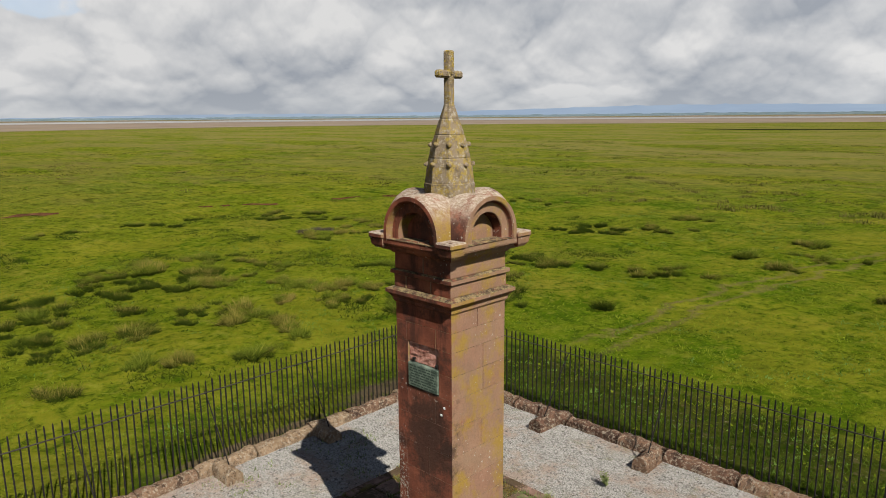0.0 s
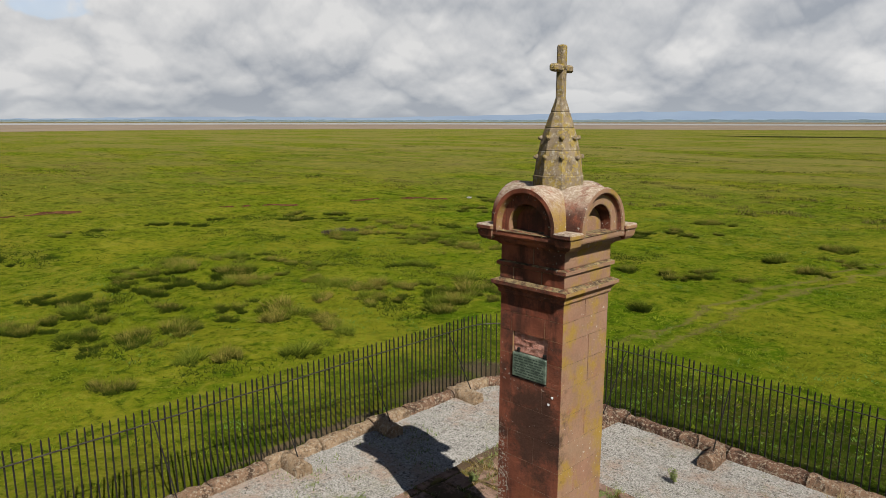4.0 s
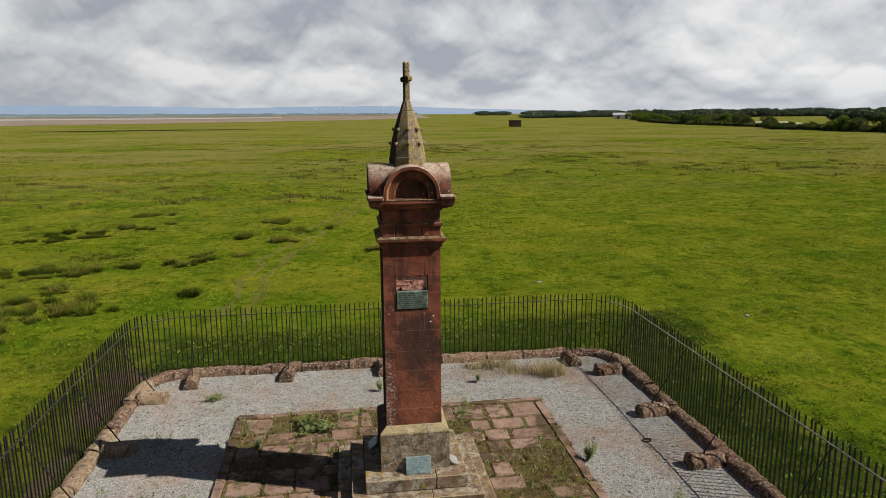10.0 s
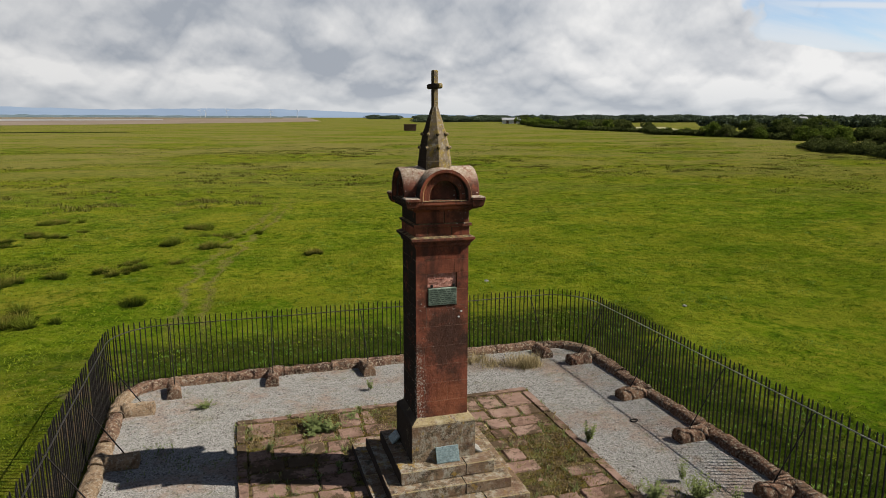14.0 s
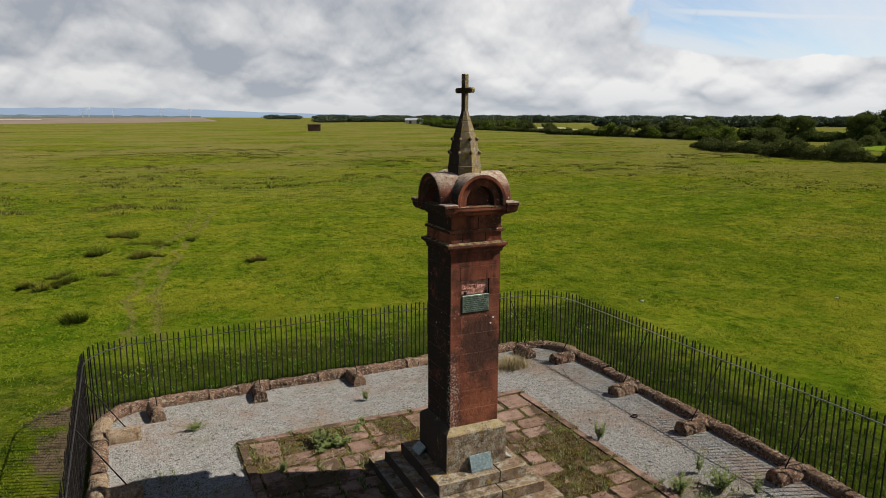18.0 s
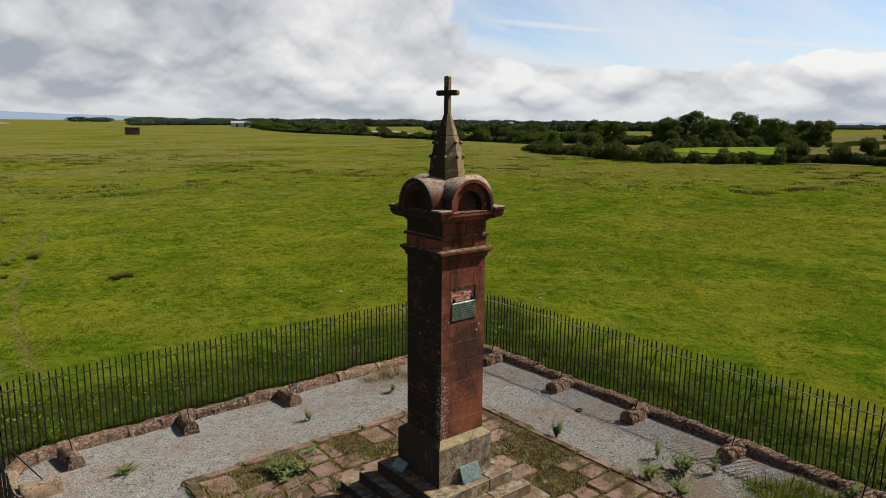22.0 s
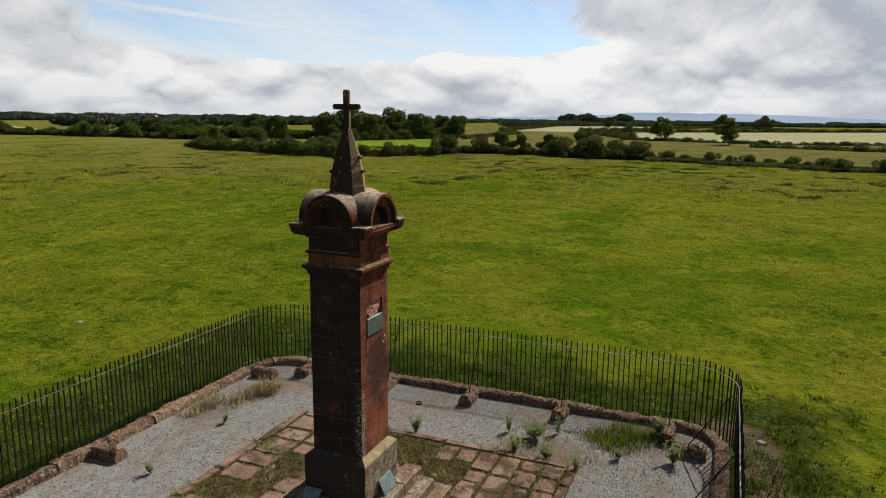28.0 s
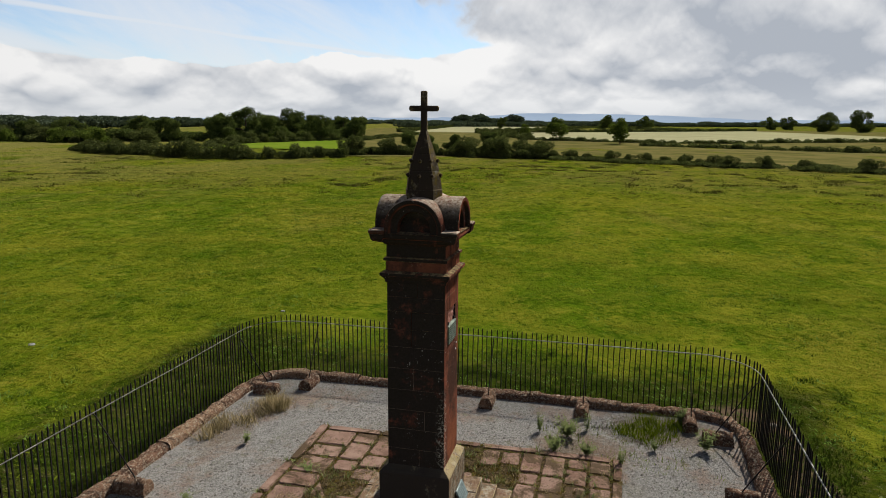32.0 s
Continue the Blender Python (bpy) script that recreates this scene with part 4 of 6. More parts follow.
# spire with crockets: courses of stone round a core, turned a little on the cap
SPIRE = [(0.228, 4.33), (0.228, 4.478), (0.218, 4.492), (0.203, 4.63), (0.161, 4.82), (0.112, 4.97), (0.080, 5.06), (0.054, 5.135), (0.044, 5.17)]
SPIRE_TURN = -1.0


def spire_radius(z):
    return float(np.interp(z, [q for _, q in SPIRE], [h for h, _ in SPIRE]))


def eight_loft(rows):
    """An eight-sided tower from rows of (radius, height)."""
    bm = bmesh.new()
    rings = [[bm.verts.new((r * math.cos(math.pi * k / 4), r * math.sin(math.pi * k / 4), z)) for k in range(8)] for r, z in rows]
    for a, b in zip(rings, rings[1:]):
        for k in range(8):
            bm.faces.new((a[k], a[(k + 1) % 8], b[(k + 1) % 8], b[k]))
    bm.faces.new(rings[0][::-1])
    bm.faces.new(rings[-1])
    return bm


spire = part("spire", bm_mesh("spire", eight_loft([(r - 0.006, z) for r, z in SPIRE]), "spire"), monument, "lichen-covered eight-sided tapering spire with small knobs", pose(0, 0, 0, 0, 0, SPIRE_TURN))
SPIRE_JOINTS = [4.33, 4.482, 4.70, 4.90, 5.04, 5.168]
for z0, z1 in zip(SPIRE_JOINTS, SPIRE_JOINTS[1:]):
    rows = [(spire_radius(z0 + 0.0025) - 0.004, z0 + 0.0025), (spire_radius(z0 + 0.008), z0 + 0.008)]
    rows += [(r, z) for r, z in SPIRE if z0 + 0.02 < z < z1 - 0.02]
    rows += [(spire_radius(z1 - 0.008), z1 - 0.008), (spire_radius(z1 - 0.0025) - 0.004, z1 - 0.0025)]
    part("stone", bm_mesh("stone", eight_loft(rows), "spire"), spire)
for zz in (4.645, 4.815):
    radius = spire_radius(zz)
    for k in range(8):
        a = radians(45 * k)
        bm = bmesh.new()
        bmesh.ops.create_icosphere(bm, subdivisions=2, radius=0.022)
        for v in bm.verts:
            v.co *= 1 + 0.35 * noise.noise(v.co * 50 + Vector((k, zz, 0)))
            v.co.x *= 1.25
            v.co.z *= 1.1
        part("crocket", bm_mesh("crocket", bm, "spire"), spire, "", pose(radius * 1.01 * math.cos(a), radius * 1.01 * math.sin(a), zz, 0, 0, 45 * k))
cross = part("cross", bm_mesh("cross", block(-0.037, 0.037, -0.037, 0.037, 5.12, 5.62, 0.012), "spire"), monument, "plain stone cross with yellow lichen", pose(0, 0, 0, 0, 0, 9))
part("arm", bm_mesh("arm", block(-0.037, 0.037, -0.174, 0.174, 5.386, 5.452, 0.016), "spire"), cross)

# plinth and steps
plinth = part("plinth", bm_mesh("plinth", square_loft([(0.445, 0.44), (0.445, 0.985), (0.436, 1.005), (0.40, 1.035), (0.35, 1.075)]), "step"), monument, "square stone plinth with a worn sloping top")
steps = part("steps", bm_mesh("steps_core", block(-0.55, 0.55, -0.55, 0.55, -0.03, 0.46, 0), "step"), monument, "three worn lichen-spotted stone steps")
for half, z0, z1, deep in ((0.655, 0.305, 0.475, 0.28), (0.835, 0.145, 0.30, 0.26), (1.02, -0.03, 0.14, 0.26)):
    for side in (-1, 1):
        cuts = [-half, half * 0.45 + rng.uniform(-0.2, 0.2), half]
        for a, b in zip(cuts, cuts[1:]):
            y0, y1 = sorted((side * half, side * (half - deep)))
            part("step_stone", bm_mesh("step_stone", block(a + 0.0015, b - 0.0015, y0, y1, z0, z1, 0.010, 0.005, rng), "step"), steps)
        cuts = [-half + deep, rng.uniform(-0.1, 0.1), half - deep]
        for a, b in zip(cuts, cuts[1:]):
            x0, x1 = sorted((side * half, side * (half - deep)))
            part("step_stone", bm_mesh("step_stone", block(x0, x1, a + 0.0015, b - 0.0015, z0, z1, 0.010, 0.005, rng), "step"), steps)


def tablet(x, y, rz, label, wide=0.32, tall=0.215, tilt=-24, lines=5, mat="slate"):
    """A small tablet that leans on the plinth."""
    t = thing("tablet", label, "tablet", x, y, 0.475, rz, "tablets at the foot")
    out = 0.012 + tall * math.sin(radians(-tilt))
    body = part("slab", bm_mesh("slab", block(-wide / 2, wide / 2, -0.0125, 0.0125, 0.0, tall, 0.004), mat), t, "", pose(0, -out, 0.002, tilt))
    for k in range(lines):
        part("line", bm_mesh("line", block(-0.13, 0.115 - 0.03 * (k % 2), -0.0155, -0.012, 0.175 - k * 0.033, 0.181 - k * 0.033, 0), "slate_dark"), body)


tablet(CX + 0.03, CY - 0.448, 0, "blue-green tablet with worn lines leaning on the plinth")
tablet(CX - 0.448, CY + 0.30, -90, "glossy blue-grey tablet leaning on the plinth's shaded side", 0.24, 0.15, -50, 0)
tablet(CX + 0.448, CY - 0.30, 90, "pale stone tablet leaning on the plinth's sunny side", 0.22, 0.12, -62, 0, "pale")

# ---- the yard ----
GX0, GX1, GY0, GY1 = -8.9, 0.63, -0.15, 9.37
bm = bmesh.new()
bmesh.ops.create_grid(bm, x_segments=64, y_segments=64, size=0.5)
for v in bm.verts:
    x, y = (GX0 + GX1) / 2 + v.co.x * (GX1 - GX0 - 0.3), (GY0 + GY1) / 2 + v.co.y * (GY1 - GY0 - 0.3)
    v.co = Vector((x, y, 0.006 + 0.010 * noise.noise((x * 0.8, y * 0.8, 5)) + 0.004 * noise.noise((x * 4, y * 4, 1))))
tagged(new("gravel_floor", bm_mesh("gravel_floor", bm, "gravel")), "light grey fine gravel with scattered weeds and dirt", "gravel", kind="structure")

# paved square round the steps
PX0, PX1, PY0, PY1 = -6.84, -1.61, 2.00, 7.12
pavement = tagged(new("pavement", bm_mesh("pavement", block(PX0 + 0.05, PX1 - 0.05, PY0 + 0.05, PY1 - 0.05, -0.03, 0.038, 0), "moss")), "square of worn red sandstone flags with moss in the joints", "pavement", kind="structure")


SEAMS = []


def sunk(x, y):
    """How far the flags have sunk under moss: along the far side and beside the steps most."""
    x, y = x - CX, y - CY
    low = noise.noise((x * 0.8, y * 0.8, 4.0))
    beds = ((-0.8, 1.95, 1.5, 0.75, 0.75), (1.95, 0.45, 0.45, 0.50, 0.60), (1.6, -0.75, 0.5, 0.32, 0.55))
    return 0.8 * low + sum(deep * math.exp(-((x - a) / wide) ** 2 - ((y - b) / tall) ** 2) for a, b, wide, tall, deep in beds)


def flag(x0, x1, y0, y1, top):
    g = 0.011
    e = [g + rng.uniform(0, 0.016) for _ in range(4)]
    x0, x1, y0, y1 = x0 + e[0], x1 - e[1], y0 + e[2], y1 - e[3]
    # a worn outline: cut corners, wavering sides and a rounded top edge
    ring = []
    for (ax, ay), (bx, by) in (((x0, y0), (x1, y0)), ((x1, y0), (x1, y1)), ((x1, y1), (x0, y1)), ((x0, y1), (x0, y0))):
        length = math.hypot(bx - ax, by - ay)
        clip = rng.uniform(0.012, 0.045) / length
        for u in (clip, 0.36, 0.66, 1 - clip):
            ring.append((ax + (bx - ax) * u + rng.uniform(-0.009, 0.009), ay + (by - ay) * u + rng.uniform(-0.009, 0.009)))
    mx, my = (x0 + x1) / 2, (y0 + y1) / 2
    m = len(ring)
    tilt = rng.uniform(-0.018, 0.018), rng.uniform(-0.018, 0.018)
    verts = [(x, y, -0.02) for x, y in ring] + [(x, y, top - 0.016) for x, y in ring]
    for x, y in ring:
        d = max(0.2, 1 - 0.02 / math.hypot(x - mx, y - my))
        verts.append((mx + (x - mx) * d, my + (y - my) * d, top + tilt[0] * (x - mx) + tilt[1] * (y - my)))
    faces = [(r * m + k, r * m + (k + 1) % m, (r + 1) * m + (k + 1) % m, (r + 1) * m + k) for r in (0, 1) for k in range(m)] + [tuple(range(2 * m, 3 * m))]
    part("flagstone", mesh_of("flagstone", verts, faces, "paving"), pavement)
    for x, y in ring:
        if rng.random() < 0.75:
            SEAMS.append((x, y))


EDGE = 0.17
rows_y = [PY0 + EDGE]
while rows_y[-1] < PY1 - EDGE - 0.3:
    rows_y.append(rows_y[-1] + rng.uniform(0.30, 0.41))
rows_y[-1] = PY1 - EDGE
for y0, y1 in zip(rows_y, rows_y[1:]):
    x = PX0 + EDGE
    while x < PX1 - EDGE - 0.02:
        x1 = min(x + rng.uniform(0.32, 0.56), PX1 - EDGE)
        if PX1 - EDGE - x1 < 0.25:
            x1 = PX1 - EDGE
        mx, my = (x + x1) / 2 - CX, (y0 + y1) / 2 - CY
        if max(abs(mx), abs(my)) > 0.95:
            flag(x, x1, y0, y1, 0.052 + rng.uniform(-0.008, 0.010) - max(0, min(0.7, sunk(mx + CX, my + CY))) * 0.034)
        x = x1
for a0, a1, along in ((PX0, PX1, "x"), (PY0, PY1, "y")):
    for side in (0, 1):
        a = a0 + (EDGE if along == "y" else 0)
        end = a1 - (EDGE if along == "y" else 0)
        while a < end - 0.05:
            b = min(a + rng.uniform(0.7, 1.25), end)
            if end - b < 0.4:
                b = end
            if along == "x":
                y0 = (PY0, PY1 - EDGE)[side]
                flag(a, b, y0, y0 + EDGE, 0.058)
            else:
                x0 = (PX0, PX1 - EDGE)[side]
                flag(x0, x0 + EDGE, a, b, 0.058)
            a = b

# ---- railings, kerb and stub stones ----
FX0, FX1, FY0, FY1, FR = -8.95, 0.68, -0.2, 9.42, 0.95


def fence_path(inset, spacing):
    """Places and headings round the rounded square, from the middle of the north-west corner on, with the side's number."""
    x0, x1, y0, y1, r = FX0 + inset, FX1 - inset, FY0 + inset, FY1 - inset, FR - inset
    out = []
    legs = [((x0 + r, y1), (1, 0), x1 - x0 - 2 * r, 0), ((x1, y1 - r), (0, -1), y1 - y0 - 2 * r, 1), ((x1 - r, y0), (-1, 0), x1 - x0 - 2 * r, 2), ((x0, y0 + r), (0, 1), y1 - y0 - 2 * r, 3)]
    for (sx, sy), (dx, dy), length, side in legs:
        k = max(2, round(length / spacing))
        for i in range(k):
            out.append((sx + dx * length * i / k, sy + dy * length * i / k, math.atan2(dy, dx), side))
        ex, ey = sx + dx * length, sy + dy * length
        cx, cy = ex + dy * r, ey - dx * r
        k = max(2, round(r * math.pi / 2 / spacing))
        for i in range(k):
            a = math.atan2(ey - cy, ex - cx) - math.pi / 2 * i / k
            out.append((cx + r * math.cos(a), cy + r * math.sin(a), a - math.pi / 2, side if i < k / 2 else (side + 1) % 4))
    return out


TOP = 1.30
picket = bm_mesh("picket", square_loft([(0.0083, 0.02), (0.0083, TOP - 0.03), (0.0035, TOP)]), "iron")
railings = [thing("railing", "tall black iron railing with plain pointed bars", "railing", group="railings round the monument") for _ in range(4)]
for x, y, a, side in fence_path(0.0, 0.097):
    lean = pose(x, y, rng.uniform(-0.012, 0.012), rng.uniform(-0.7, 0.7), rng.uniform(-0.7, 0.7), math.degrees(a) + rng.uniform(-4, 4))
    part("picket", picket, railings[side], "", lean @ Matrix.Diagonal((1, 1, 1.03 if side == 3 else 0.99, 1)))
ring = fence_path(0.021, 0.1)
for side in range(4):
    own = [q for q in ring if q[3] == side]
    if side == 0:
        k = next(i for i, q in enumerate(own) if q[0] < own[0][0] - 0.02)
        own = own[k:] + own[:k]
    other = [q for q in ring if q[3] == (side + 1) % 4]
    nxt = min(other, key=lambda q: (q[0] - own[-1][0]) ** 2 + (q[1] - own[-1][1]) ** 2)
    pts = [(q[0], q[1]) for q in own] + [(nxt[0], nxt[1])]
    v, f = bar([(x, y, 1.15 + 0.012 * noise.noise((x * 0.7, y * 0.7, 1.165))) for x, y in pts], 0.0090 if side == 0 else 0.0102, 8)
    # the side picks the rail tone, with or without glint painted in
    part("rail", mesh_of("rail", v, f, "rail_no_glint" if side in (0, 3) else "rail", True), railings[side], "dull rusty round top rail, darkened to show no glint" if side in (0, 3) else "metal round top rail, paled for sun glint")

kerb = thing("kerb", "rounded rough red sandstone kerb under the railings", "kerb", kind="structure")
line = fence_path(0.19, 0.085)
line.append(line[0])
i = 0
while i < len(line) - 1:
    j = min(i + rng.choice((8, 9, 10, 11, 12, 13)), len(line) - 1)
    if len(line) - 1 - j < 3:
        j = len(line) - 1
    verts, faces, m = [], [], 12
    lift, width = rng.uniform(-0.022, 0.016), 0.130 + rng.uniform(-0.014, 0.010)
    for s, q in enumerate(line[i:j + 1]):
        x, y, a = q[0], q[1], q[2]
        pull = 0.003 if s == 0 else (-0.003 if s == j - i else 0.0)
        x, y = x + math.cos(a) * pull, y + math.sin(a) * pull
        swell = 1.0 if 0 < s < j - i else 0.965
        for k in range(m):
            t = math.pi * k / (m - 1)
            o, h = width * math.cos(t) * swell, (0.142 + lift) * math.sin(t) ** 0.5 * swell
            bumpy = 0.030 * noise.noise((x * 5 + o * 7, y * 5, h * 9 + lift * 90)) + 0.020 * noise.noise((x * 17, y * 17 + o * 20, h * 22))
            verts.append((x - math.sin(a) * (o + bumpy), y + math.cos(a) * (o + bumpy), h + bumpy - (0.05 if k in (0, m - 1) else 0)))
        if s:
            b = s * m
            faces += [(b - m + k, b - m + k + 1, b + k + 1, b + k) for k in range(m - 1)]
    faces += [tuple(range(m)), tuple(range((j - i) * m, (j - i + 1) * m))[::-1]]
    # most west kerbstones take the paler tone with sunlight painted in
    part("kerbstone", mesh_of("kerbstone", verts, faces, "kerb_sunlit" if line[(i + j) // 2][3] == 3 and rng.random() < 0.8 else "kerb", True), kerb)
    i = j


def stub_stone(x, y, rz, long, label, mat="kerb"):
    """A round-topped stone that sticks out of the kerb, with the iron stay that it holds."""
    t = thing("stub_stone", label, "stone", x, y, 0, rz, "stub stones along the kerb")
    bm = bmesh.new()
    m, rows = 13, 9
    grid = []
    seed = rng.uniform(0, 50)
    for s in range(rows):
        u = s / (rows - 1)
        row = []
        for k in range(m):
            a = math.pi * k / (m - 1)
            o, h = 0.125 * math.cos(a), 0.035 + 0.17 * math.sin(a) ** 0.8
            if k in (0, m - 1):
                h = -0.03
            b = 0.03 * noise.noise((u * 5, o * 9 + seed, h * 8))
            row.append(bm.verts.new((o * (1 + b * 3), -u * long + b * 0.6, h + b)))
        grid.append(row)
    for a, b in zip(grid, grid[1:]):
        for k in range(m - 1):
            bm.faces.new((a[k], a[k + 1], b[k + 1], b[k])).smooth = True
    bm.faces.new(grid[0])
    bm.faces.new(grid[-1])
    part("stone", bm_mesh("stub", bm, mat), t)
    v, f = bar([(0.02, -long * 0.62, 0.12), (0.02, -long * 0.55, 0.22), (0.01, 0.27, 1.10), (0.01, 0.33, 1.15)], 0.0095, 6)
    part("stay", mesh_of("stay", v, f, "iron", True), t, "thin leaning iron stay")


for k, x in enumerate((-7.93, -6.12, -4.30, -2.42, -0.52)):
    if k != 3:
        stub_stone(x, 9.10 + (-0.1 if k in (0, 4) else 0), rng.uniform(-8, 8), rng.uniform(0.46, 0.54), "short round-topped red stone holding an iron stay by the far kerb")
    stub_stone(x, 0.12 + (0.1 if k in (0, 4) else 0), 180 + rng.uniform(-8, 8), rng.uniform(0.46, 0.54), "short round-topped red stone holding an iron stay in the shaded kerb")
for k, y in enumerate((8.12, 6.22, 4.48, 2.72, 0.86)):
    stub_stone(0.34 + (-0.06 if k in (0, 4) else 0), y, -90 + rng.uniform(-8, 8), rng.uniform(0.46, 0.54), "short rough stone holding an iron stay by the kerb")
    stub_stone(-8.66, y - 0.10, 90 + rng.uniform(-8, 8), rng.uniform(0.44, 0.5), "buff stub stone toned as sunlit, holding an iron stay", "kerb_sunlit")

link = [(0.07 * math.cos(a) * (1.0 + 0.25 * math.cos(a)), 0.045 * math.sin(a), 0.0) for a in np.linspace(0, 2 * math.pi, 17)]
v, f = bar(link, 0.011, 6)
tagged(new("iron_ring", mesh_of("iron_ring", v, f, "iron", True)), "small rusty iron ring lying on the gravel", "iron ring").matrix_basis = pose(-0.43, 5.29, 0.022, 0, 0, 20)

# ---- plants ----
gen = np.random.default_rng(11)


def tuft_mesh(kind, size, high, mat):
    """One tuft of rush: a soft fountain of thin stems."""
    r = np.random.default_rng(kind)
    count = int(150 + 900 * size)
    lobes = r.normal(size=(5, 2)) * size * 0.9
    off = lobes[r.integers(0, 5, count)] + r.normal(size=(count, 2)) * size * 0.38
    h = high * (0.25 + 0.60 * r.random(count)) * np.exp(-(off ** 2).sum(1) / (6 * size * size))
    way_out = off / size * (0.18 + 0.35 * r.random((count, 1))) + r.normal(size=(count, 2)) * 0.55 + np.array([0.20, 0.10])
    foot = np.c_[off, np.full(count, -0.05)]
    tip = foot + np.c_[way_out * h[:, None], h + 0.05]
    b = r.random(count) * 3.14
    side = np.c_[np.cos(b), np.sin(b), np.zeros(count)] * (0.008 + 0.010 * r.random((count, 1)))
    v = np.stack([foot - side, foot + side, tip], 1).reshape(-1, 3)
    f = np.arange(count * 3).reshape(-1, 3)
    return mesh_fast("tuft", v, f, mat)


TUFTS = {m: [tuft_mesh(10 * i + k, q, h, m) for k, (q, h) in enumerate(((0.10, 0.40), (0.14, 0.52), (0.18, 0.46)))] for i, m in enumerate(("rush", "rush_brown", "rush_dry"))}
RUSH = (("rush", 0.62, 7), ("rush", 0.95, 12), ("rush", 0.36, 4), ("rush_dry", 0.42, 4), ("rush_brown", 0.55, 6))


def rush_clump(x, y, k, words, s):
    """A ragged group of tufts with gaps between them, a few of them dead."""
    mat, wide, tufts = RUSH[k]
    clump = thing("rush_clump", words, "rush clump", x, y, relief(x, y), gen.uniform(-50, 50), "rush clumps in the marsh")
    for i in range(tufts):
        d, a = (wide * s * (0.15 + 0.95 * gen.random()) if i else 0.0), gen.random() * 6.283
        own = mat if gen.random() < 0.55 else ("rush_brown" if mat == "rush" else "rush")
        q = s * gen.uniform(0.5, 1.05)
        part("tuft", TUFTS[own][int(gen.integers(0, 3))], clump, "", pose(math.cos(a) * d * 1.35, math.sin(a) * d * 0.9, 0, 0, 0, gen.uniform(0, 360)) @ Matrix.Diagonal((q, q, q * gen.uniform(0.7, 1.1), 1)))


CLUMPS = [(-16.3, 11.8, 1), (-19.5, 9.9, 1), (-15.5, 8.4, 0), (-13.9, 5.4, 2), (-16.1, 5.1, 0), (-13.8, 6.1, 2), (-15.8, 8.9, 4), (-12.9, 7.4, 2), (-20.8, 7.4, 0), (-19.5, 4.9, 1),
          (-9.7, 20.8, 1), (-8.1, 28.8, 0), (-15.0, 32.1, 1), (-15.2, 19.9, 0), (-13.6, 17.0, 2), (-12.2, 20.1, 2), (-13.4, 3.6, 3), (-16.4, 6.3, 0), (-18.0, 15.3, 0), (-13.3, 13.0, 1),
          (-24.6, 17.0, 1), (-16.7, 8.1, 1), (-14.4, 14.5, 1), (-13.9, 19.6, 0), (-6.9, 26.4, 1), (-7.6, 23.9, 0), (-12.2, 15.0, 1), (-12.3, 14.9, 0), (-9.5, 16.1, 3), (-9.1, 24.9, 2),
          (-17.2, 11.4, 0), (-16.4, 12.4, 2), (-21.5, 10.8, 0), (-23, 9.2, 3), (-22.0, 7.0, 3), (-18.4, 6.9, 3), (-17.4, 4.2, 0), (-18.6, 3.4, 0), (-21.3, 5.2, 1), (-20.2, 12.9, 2), (-4.0, 21.5, 3)]
for x, y, k in CLUMPS:
    words = "dry straw-coloured tuft of marsh rush" if k > 2 else "dark green clump of marsh rush in the turf"
    rush_clump(x, y, k, words, gen.uniform(0.85, 1.2))


placed = 0
while placed < 150:
    x, y = gen.uniform(-34, -10.8), gen.uniform(-1, 34)
    if y > 4 and x < -12.6 and noise.noise((x * 0.16, y * 0.22, 21.0)) > 0.05 + max(0.0, y - 20) * 0.012:
        k = int(gen.choice((0, 2, 2, 4, 4, 4, 3)))
        words = "dry straw-coloured tuft of marsh rush" if k > 2 else "small dark green clump of marsh rush in the turf"
        rush_clump(x, y, k, words, gen.uniform(0.5, 0.85))
        placed += 1


def scatter(name, count, region, height, lean, width, per, spread, mat, label, dens=None):
    """Loose grass over a part of the marsh, as one mesh."""
    x0, x1, y0, y1 = region
    xy = np.c_[gen.uniform(x0, x1, count), gen.uniform(y0, y1, count)]
    keep = ~((xy[:, 0] > FX0 - 0.05) & (xy[:, 0] < FX1 + 0.05) & (xy[:, 1] > FY0 - 0.05) & (xy[:, 1] < FY1 + 0.05))
    xy = xy[keep]
    if dens:
        xy = xy[np.array([dens(x, y) for x, y in xy])]
    z = np.array([relief(x, y) for x, y in xy]) - 0.012
    h = height * (0.5 + 0.8 * gen.random(len(xy)))
    v, f = blades(gen, xy, h, lean, width, z, per, spread)
    ob = new(name, mesh_fast(name, v, f, mat))
    return tagged(ob, label, "grass", kind="stuff")


scatter("turf", 60000, (-26, 16, -6, 24), 0.05, 2.6, 0.011, 6, 0.10, "turf", "short grazed green marsh grass", lambda x, y: max(abs(x - CX), abs(y - CY)) > (5.5 if x < -9.0 else 6.9) and noise.noise((x * 0.5, y * 0.5, 2)) > -0.25)
scatter("worn_turf", 24000, (-11.0, 2.8, -2.3, 11.5), 0.085, 1.5, 0.010, 6, 0.06, "turf_dark", "longer darker grass along the railings", lambda x, y: (x > -8.9 and not (x > 0.9 and y < 1.4) or noise.noise((x * 5, y * 5, 8)) > 0.25) and max(abs(x - CX), abs(y - CY)) < 6.0 + 0.7 * noise.noise((x * 0.8, y * 0.8, 4)) and noise.noise((x * 1.3, y * 1.3, 2)) > -0.2)
